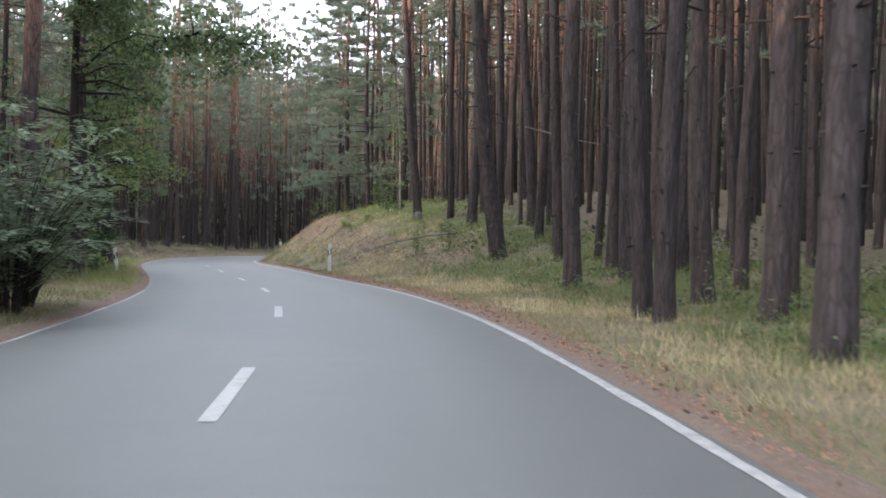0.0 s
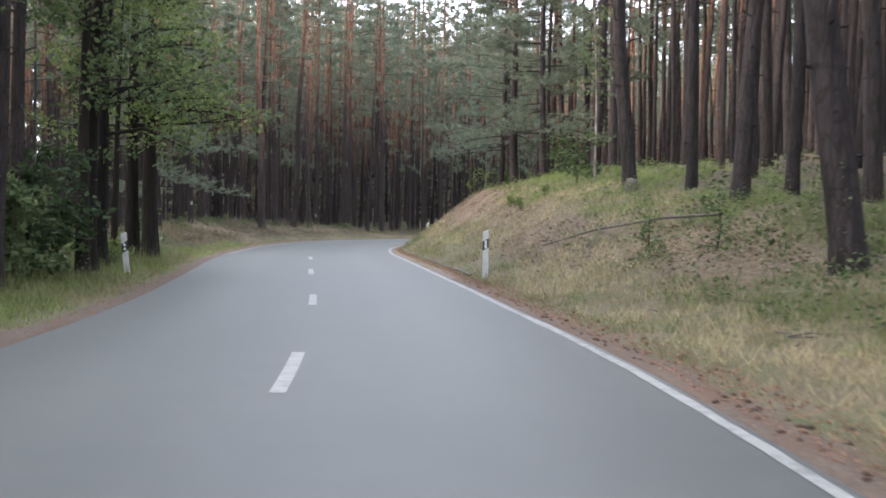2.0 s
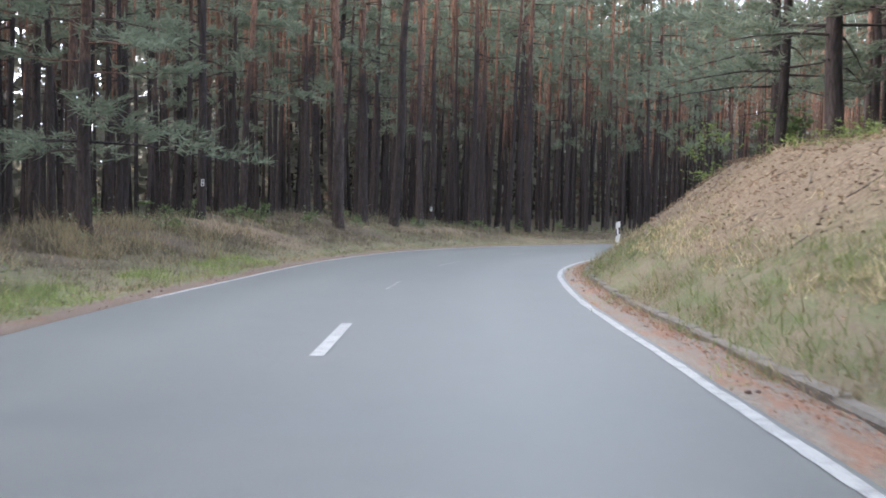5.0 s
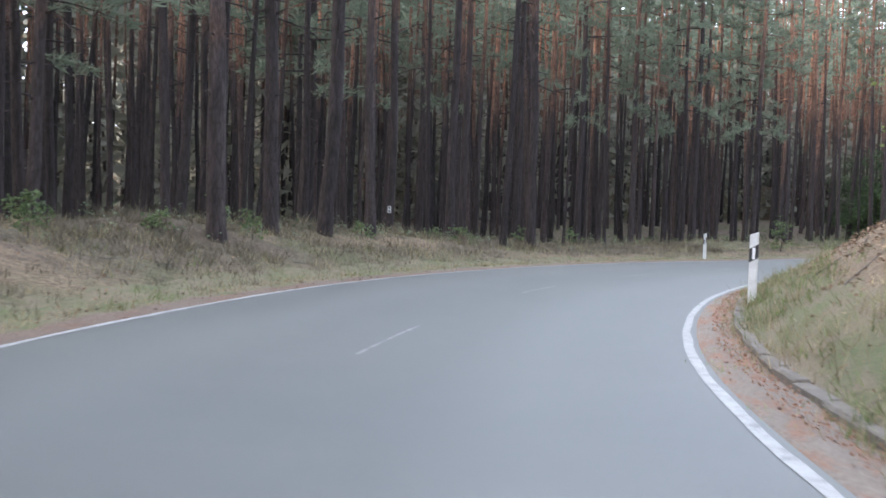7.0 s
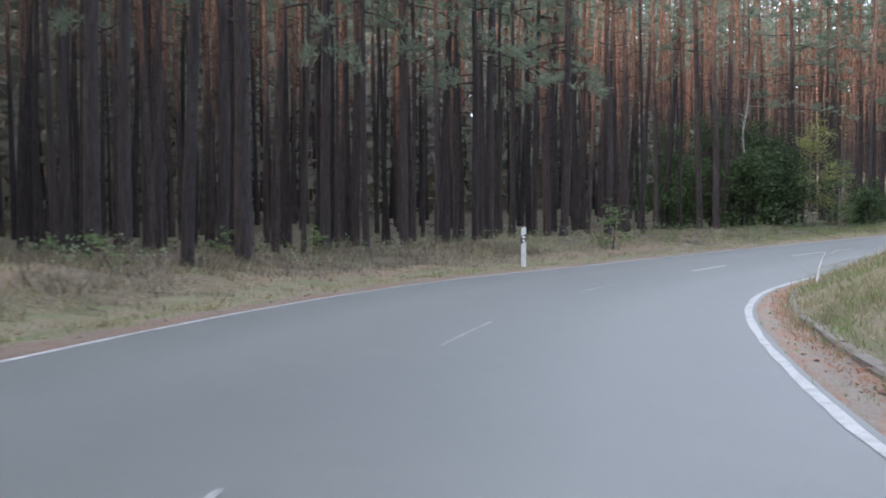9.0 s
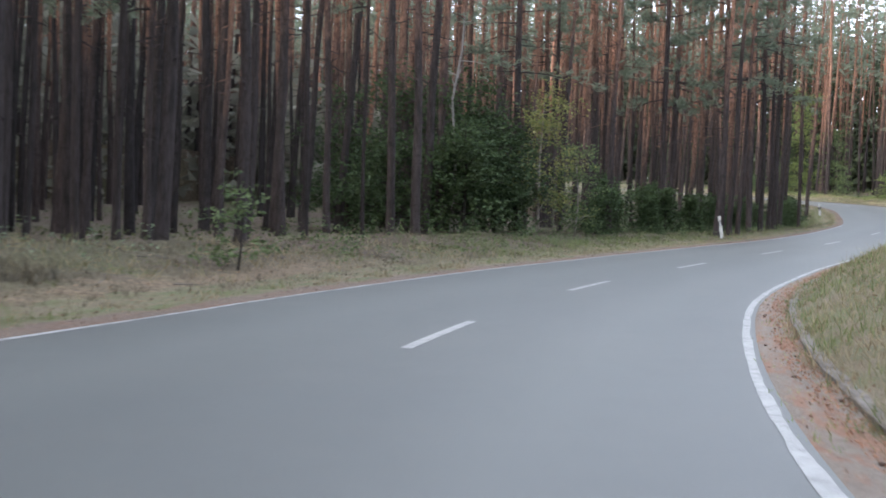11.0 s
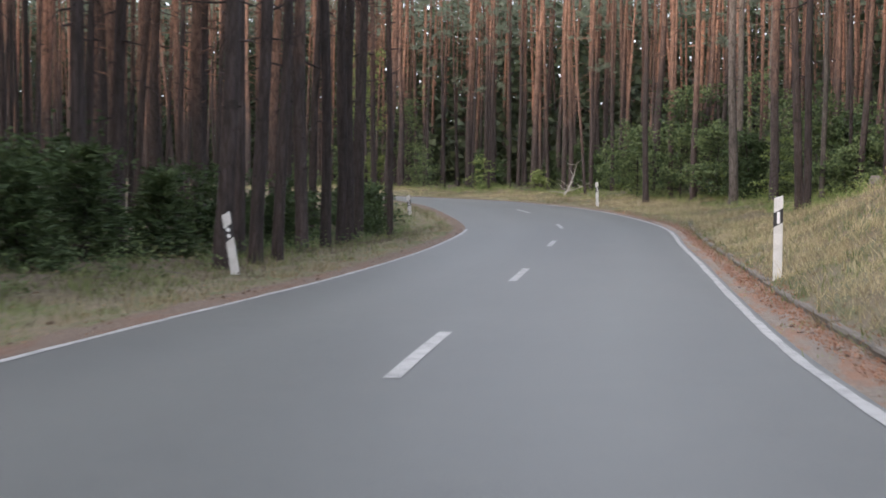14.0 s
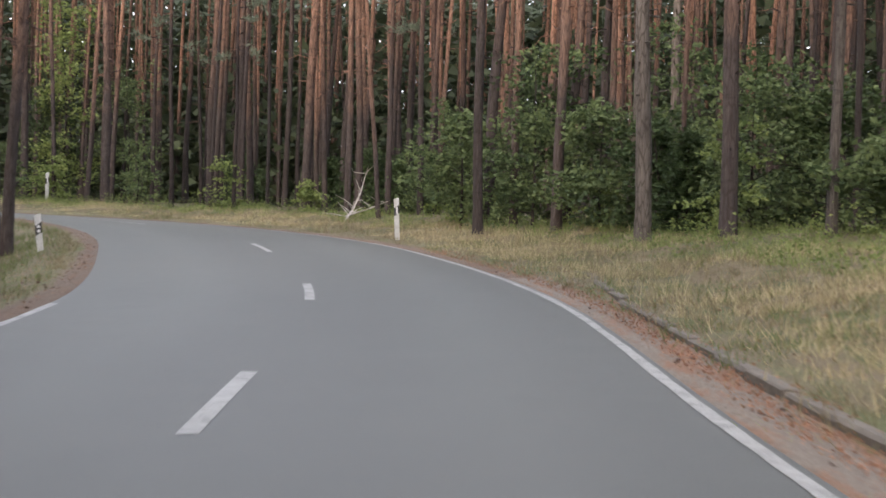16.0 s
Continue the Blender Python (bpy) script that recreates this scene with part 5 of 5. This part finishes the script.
def grass(name, count, s_range, e_range, mat, tall, seed, patch, blade_count=6, sides=(-1, 1), bias=1.5, sparse_left=0.0):
    """Tufts of blades on the verges; patch: the share of ground on which they stand."""
    r = np.random.RandomState(seed)
    s, side, e, p = verge_places(r, count, s_range, e_range, sides, bias)
    field = np.sin(p[:, 0] * 0.9 + seed) * np.sin(p[:, 1] * 0.7 + 2.0 * seed) + 0.6 * np.sin(p[:, 0] * 2.3 + p[:, 1] * 1.9 + seed) + r.normal(0, 0.35, count)
    keep = (field > np.quantile(field, 1 - patch)) & (bare_share(s, side * 1.0, e) < r.uniform(0.1, 0.95, count))
    keep &= ~((side < 0) & (s > 66) & (e > 0.6) & (r.uniform(0, 1, count) < sparse_left))
    p, e = p[keep], e[keep]
    z, ge2, _ = ground_height(p[:, :2])
    keep = ge2 > e_range[0] * 0.9
    p, z = p[keep], z[keep]
    n = len(p) * blade_count
    lush = np.repeat(np.exp(r.normal(0, 0.38, len(p))), blade_count)
    base = np.repeat(np.c_[p[:, :2], z - 0.03], blade_count, 0) + np.c_[r.normal(0, 0.09, (n, 2)), np.zeros(n)]
    a = r.uniform(0, 6.283, n)
    h = tall * lush * r.uniform(0.45, 1.2, n)
    w = np.c_[-np.sin(a), np.cos(a), np.zeros(n)] * (0.005 + 0.014 * tall)
    tip = base + np.c_[np.cos(a), np.sin(a), np.zeros(n)] * (r.uniform(0.2, 1.7, n) * h)[:, None] + np.c_[np.zeros((n, 2)), h]
    return quick_mesh(name, np.stack([base - w, base + w, tip], 1).reshape(-1, 3), np.arange(3 * n).reshape(-1, 3), mat, flat=True)


def grass_field(label, name, *args, **kw):
    tagged(new(name, grass(name, *args, **kw)), label, "grass", kind="stuff")


grass_field("dry straw-coloured grass on the verges and bank", "dry_grass", 76000, (2, 206), (0.36, 6.0), GRASS_DRY, 0.125, 3, 0.55, 6, sparse_left=0.9)
grass_field("short green grass on the verges and bank", "green_grass", 76000, (2, 206), (0.4, 6.5), GRASS_GREEN, 0.115, 8, 0.38, 6, sparse_left=0.72)
grass_field("weeds and grass round the pine trunks", "tall_grass", 6200, (4, 40), (1.6, 6.5), GRASS_GREEN, 0.20, 12, 0.6, 9, (1,), 0.8)
grass_field("band of pale straw grass along the verge", "tall_grass", 4400, (8, 46), (0.55, 2.4), GRASS_STRAW, 0.12, 19, 0.55, 8, (1,), 1.0)
grass_field("straw-coloured grass on the slope of the bank", "tall_grass", 6500, (40, 80), (1.2, 5.0), GRASS_STRAW, 0.13, 23, 0.5, 8, (1,), 1.0)
grass_field("fresh green grass on top of the bank", "tall_grass", 5200, (42, 70), (3.2, 7.0), GRASS_FRESH, 0.15, 20, 0.5, 8, (1,), 1.0)
grass_field("long pale grass on the verge before the trees", "tall_grass", 15000, (146, 214), (0.6, 4.6), GRASS_STRAW, 0.13, 13, 0.5, 8, (1,), 1.0)
grass_field("green weeds round the oak trunks", "tall_grass", 3600, (34, 66), (0.6, 5.0), GRASS_GREEN, 0.24, 18, 0.6, 8, (-1,), 1.0)
grass_field("green grass along the edge of the road before the oaks", "tall_grass", 5200, (28, 78), (0.3, 1.5), GRASS_FRESH, 0.10, 25, 0.55, 8, (-1,), 1.0)
grass_field("pale seeding grass at the forest edge", "tall_grass", 1800, (58, 84), (2.6, 5.2), GRASS_DRY, 0.30, 26, 0.5, 6, (-1,), 1.0)
grass_field("fresh green grass before the shrubs", "tall_grass", 8000, (168, 216), (3.0, 8.5), GRASS_FRESH, 0.16, 17, 0.6, 8, (1,), 1.0)
grass_field("long grass on the low mound, tree shade put into its grey-brown colour", "tall_grass", 5200, (72, 125), (1.6, 6.0), GRASS_SHADED, 0.22, 14, 0.6, 8, (-1,), 0.8)
grass_field("tufts of dead grass on the low mound", "tall_grass", 2200, (70, 140), (1.2, 5.5), GRASS_DRY, 0.22, 21, 0.5, 8, (-1,), 0.9)
grass_field("short grass on the low mound, tree shade put into its dull brown colour", "tall_grass", 12000, (66, 182), (0.6, 5.5), GRASS_SHADED, 0.12, 24, 0.6, 7, (-1,), 1.0)
grass_field("green grass on the inner side of the bend", "tall_grass", 3600, (140, 200), (0.5, 3.5), GRASS_GREEN, 0.14, 15, 0.6, 8, (-1,), 1.0)
grass_field("mixed green weeds behind the kerb", "tall_grass", 2600, (50, 104), (0.66, 1.9), GRASS_GREEN, 0.12, 16, 0.5, 7, (1,), 1.0)
grass_field("small tufts of grass growing in the gutter", "tall_grass", 2600, (50, 179), (0.02, 0.36), GRASS_FRESH, 0.06, 22, 0.25, 7, (1,), 1.8)


def litter(name, count, e_range, size, mat, seed, s_range=(2, 205), sides=(-1, 1), on_bare=False):
    r = np.random.RandomState(seed)
    s, side, e, p = verge_places(r, count, s_range, e_range, sides)
    if on_bare:
        keep = bare_share(s, side * 1.0, e) > r.uniform(0.15, 0.9, count)
        p, e = p[keep], e[keep]
    z = np.where(e < 0, p[:, 2] + 0.012, ground_height(p[:, :2])[0] + 0.045)
    v, f = leaves(np.c_[p[:, :2], z], size, r, 1.0, 0.0)
    v[:, 2] = np.repeat(z, 4) + (v[:, 2] - np.repeat(z, 4)).clip(-0.01, 0.03)
    return quick_mesh(name, v, f, mat, flat=True)


EDGE_LITTER = leaf_material("edge_litter", (0.11, 0.072, 0.05), (0.27, 0.175, 0.115), 0.25)
LITTER = leaf_material("leaf_litter", (0.085, 0.058, 0.04), (0.30, 0.21, 0.142), 0.2)
NEEDLE_LITTER = leaf_material("needle_litter", (0.19, 0.10, 0.065), (0.33, 0.18, 0.115), 0.2)
tagged(new("leaf_litter", litter("leaf_litter", 12000, (-0.05, 0.9), 0.03, EDGE_LITTER, 61)), "brown fallen leaves, cones and needles along the asphalt", "litter", kind="stuff")
tagged(new("needle_litter", litter("needle_litter", 12000, (0.12, 0.40), 0.028, NEEDLE_LITTER, 64, (48, 182), (1,))), "rust-coloured pine needles heaped in the gutter", "litter", kind="stuff")
tagged(new("needle_litter", litter("needle_litter", 5000, (0.0, 0.55), 0.03, NEEDLE_LITTER, 66, (6, 48), (1,))), "rust-coloured pine needles beside the edge line", "litter", kind="stuff")
tagged(new("needle_litter", litter("needle_litter", 5000, (0.05, 0.5), 0.03, NEEDLE_LITTER, 67, (150, 192), (1,))), "rust-coloured pine needles before the kerb", "litter", kind="stuff")
tagged(new("bank_litter", litter("bank_litter", 9000, (1.0, 5.0), 0.05, LITTER, 62)), "dead brown leaves strewn over the bank", "litter", kind="stuff")
tagged(new("bank_litter", litter("bank_litter", 26000, (0.7, 6.0), 0.06, LITTER, 63, (34, 100), (1,), True)), "brown beech leaves and bark scraps on the bare bank", "litter", kind="stuff")
DARK_LITTER = leaf_material("dark_leaf_litter", (0.035, 0.025, 0.019), (0.12, 0.083, 0.06), 0.1)
tagged(new("bank_litter", litter("bank_litter", 5200, (0.7, 5.0), 0.075, DARK_LITTER, 68, (36, 64), (1,), True)), "dark mouldering leaves on the bare part of the bank", "litter", kind="stuff")
tagged(new("bank_litter", litter("bank_litter", 9000, (0.7, 4.6), 0.06, LITTER, 65, (76, 180), (-1, 1), True)), "brown leaves on bare patches of the verge", "litter", kind="stuff")


def twig_scatter(name, count, s_range, e_range, sides, seed):
    """Short bare twigs lying about on the ground."""
    r = np.random.RandomState(seed)
    _, _, _, p = verge_places(r, count, s_range, e_range, sides)
    bits = []
    for x, y, _ in p:
        a, long = r.uniform(0, 6.283), r.uniform(0.12, 0.5)
        q = [(x + math.cos(a) * long * u, y + math.sin(a) * long * u + r.normal(0, 0.03)) for u in (0, 0.5, 1)]
        h = ground_height(q)[0] + (0.03, 0.05, r.uniform(0.03, 0.12))
        bits.append(tube(np.c_[q, h], [0.012, 0.009, 0.004], 3))
    v, f = joined(bits)
    tagged(new(name, quick_mesh(name, v, f, BARE_TWIG)), "dry twigs scattered on the ground", "twigs", kind="stuff")


CONE = plain_material("pine_cone", (0.03, 0.02, 0.016), (0.10, 0.064, 0.046), 40, 0.9, 0.8)


def cone_scatter(count, s_range, e_range, sides, seed, label):
    """Fallen pine cones: small blunt spindles lying on their sides."""
    r = np.random.RandomState(seed)
    _, _, _, p = verge_places(r, count, s_range, e_range, sides)
    z, bits = ground_height(p[:, :2])[0], []
    for (x, y, _), h in zip(p, z):
        a, long = r.uniform(0, 6.283), r.uniform(0.03, 0.062)
        line = [(x + math.cos(a) * long * u, y + math.sin(a) * long * u, h + 0.02) for u in (0, 0.3, 0.7, 1)]
        bits.append(tube(np.array(line), [0.008, long * 0.36, long * 0.28, 0.005], 5))
    v, f = joined(bits)
    tagged(new("pine_cones", quick_mesh("pine_cones", v, f, CONE)), label, "cones", kind="stuff")


cone_scatter(420, (8, 46), (0.0, 0.6), (1,), 91, "dark pine cones on the needle strip beside the asphalt")
cone_scatter(200, (48, 186), (0.02, 0.42), (1,), 92, "dark pine cones lying in the gutter")
cone_scatter(300, (64, 200), (0.0, 0.8), (-1,), 93, "dark pine cones along the edge of the road")
twig_scatter("fallen_twigs", 260, (20, 100), (1.0, 6.5), (1,), 71)
twig_scatter("fallen_twigs", 260, (60, 180), (1.2, 6.0), (-1,), 72)


def weeds(name, count, s_range, e_range, sides, seed, mat, high, label):
    """Small broad-leaved plants between the grasses, each a few leaves on a short stem."""
    r = np.random.RandomState(seed)
    _, _, _, p = verge_places(r, count, s_range, e_range, sides)
    z = ground_height(p[:, :2])[0]
    top = high * np.exp(r.normal(0, 0.4, count))
    at = np.repeat(np.c_[p[:, :2], z], 14, 0) + np.c_[r.normal(0, 0.07, (count * 14, 2)), np.repeat(top, 14) * r.uniform(0.05, 1.0, count * 14)]
    v, f = leaves(at, 0.06, r, 1.2, 0.05)
    tagged(new(name, quick_mesh(name, v, f, mat, flat=True)), label, "weeds", kind="stuff")


weeds("forest_weeds", 900, (5, 46), (2.0, 8.0), (1,), 81, LEAF, 0.32, "green weeds and seedlings between the pine trunks")
weeds("forest_weeds", 420, (40, 76), (3.6, 7.5), (1,), 82, LEAF_LIGHT, 0.22, "light green weeds on the crest of the bank")
weeds("forest_weeds", 500, (30, 66), (1.5, 6.0), (-1,), 83, LEAF, 0.35, "dark green weeds under the oaks")
weeds("forest_weeds", 150, (74, 130), (3.4, 6.5), (-1,), 84, LEAF_PALE, 0.26, "pale weeds along the crest of the mound")
weeds("forest_weeds", 700, (170, 214), (3.0, 8.0), (1,), 85, LEAF_LIGHT, 0.34, "bright green weeds before the shrubs")
weeds("forest_weeds", 520, (132, 186), (1.6, 5.0), (-1,), 86, LEAF, 0.34, "green weeds at the edge of the inner wood")


def sprays(places, size, r):
    """Loose triangular sprays of foliage."""
    return blades(places, r.normal(0, 1, places.shape) * (1, 1, 0.5), size, r, 0.38)[0]


rt = np.random.RandomState(77)
q = np.c_[rt.uniform(-95, 125, 760000), rt.uniform(-20, 300, 760000)]
qz, qe, qs = ground_height(q)
m = (qe > np.where(qs > 165, 24, 30)) & (qe < np.where(qs > 172, 68, 56)) & ((qs > 165) | ((q[:, 0] > 0) & (q[:, 1] < 130)) | ((q[:, 0] < -30) & (q[:, 1] > 30) & (q[:, 1] < 165)) | (rt.uniform(0, 1, len(q)) < 0.45))
q, qz, qe = q[m][:230000], qz[m][:230000], qe[m][:230000]
open_side = (q[:, 0] > 0) & (q[:, 1] < 75)
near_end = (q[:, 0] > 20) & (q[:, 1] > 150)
# no mist is built: the pale grey-green colour stands in for distant haze
HAZE_LEAF = leaf_material("hazed_foliage", (0.09, 0.092, 0.074), (0.25, 0.245, 0.195), 0.5)
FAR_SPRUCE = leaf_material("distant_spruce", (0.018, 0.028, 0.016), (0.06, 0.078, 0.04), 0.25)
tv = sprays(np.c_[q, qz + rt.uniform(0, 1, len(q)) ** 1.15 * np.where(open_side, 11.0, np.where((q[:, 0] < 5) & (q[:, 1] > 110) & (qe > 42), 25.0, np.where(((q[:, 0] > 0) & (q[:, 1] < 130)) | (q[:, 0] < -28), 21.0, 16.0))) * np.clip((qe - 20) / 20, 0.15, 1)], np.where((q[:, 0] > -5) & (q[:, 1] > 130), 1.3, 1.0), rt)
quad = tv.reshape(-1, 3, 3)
for share, mat, label in ((near_end, FAR_SPRUCE, "dark spruce foliage deep in the wood"), (~near_end, HAZE_LEAF, "foliage deep in the pine wood, its haze put into the pale colour")):
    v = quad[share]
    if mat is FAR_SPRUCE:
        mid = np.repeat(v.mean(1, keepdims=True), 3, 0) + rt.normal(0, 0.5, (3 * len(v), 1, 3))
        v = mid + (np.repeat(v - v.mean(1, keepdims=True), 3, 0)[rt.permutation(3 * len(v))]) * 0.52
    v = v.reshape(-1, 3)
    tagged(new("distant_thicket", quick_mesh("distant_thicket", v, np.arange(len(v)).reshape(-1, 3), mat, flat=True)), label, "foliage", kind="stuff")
q = np.c_[rt.uniform(-60, 95, 260000), rt.uniform(0, 245, 260000)]
qz, qe, qs = ground_height(q)
_, qd = station(q)
m = wood_allowed(qs, qd, qe - 0.2) & (qe < 24) & (np.sin(q[:, 0] * 0.6) * np.sin(q[:, 1] * 0.5 + 1) + rt.normal(0, 0.4, len(q)) > -0.15)
q, qz = q[m][:80000], qz[m][:80000]
bv, bf = leaves(np.c_[q, qz + rt.uniform(0.0, 0.24, len(q))], 0.11, rt, 1.2, -0.2)
tagged(new("bilberry_undergrowth", quick_mesh("bilberry", bv, bf, leaf_material("bilberry_leaves", (0.03, 0.042, 0.02), (0.10, 0.115, 0.05), 0.25), flat=True)), "low dark bilberry plants on the forest floor", "undergrowth", kind="stuff")

# ---- small number tags on trunks ----
def trunk_tag(x, y, z, heading):
    bm = bmesh.new()
    bmesh.ops.create_cube(bm, size=1, matrix=Matrix.Diagonal((0.10, 0.008, 0.2, 1)))
    bmesh.ops.bevel(bm, geom=list(bm.edges), offset=0.003, segments=1, affect="EDGES")
    me = bpy.data.meshes.new("tag_plate")
    bm.to_mesh(me)
    bm.free()
    me.materials.append(WHITE)
    ob = tagged(new("trunk_tag", me), "small white plate with dark bars nailed to a pine", "tag", "trunk tags")
    ob.matrix_world = pose(x, y, z, 0, 0, heading)
    for dz in (0.05, -0.05):
        bm = bmesh.new()
        bmesh.ops.create_cube(bm, size=1, matrix=Matrix.Translation((0, -0.006, dz)) @ Matrix.Diagonal((0.05, 0.004, 0.055, 1)))
        bme = bpy.data.meshes.new("tag_bar")
        bm.to_mesh(bme)
        bm.free()
        bme.materials.append(BLACK)
        part("tag_bar", bme, ob, "dark bar")


trunk_tag(-21.30, 104.79, -1.92, 13)
trunk_tag(-22.58, 82.52, on_ground(-22.7, 82.7) + 1.1, 35)
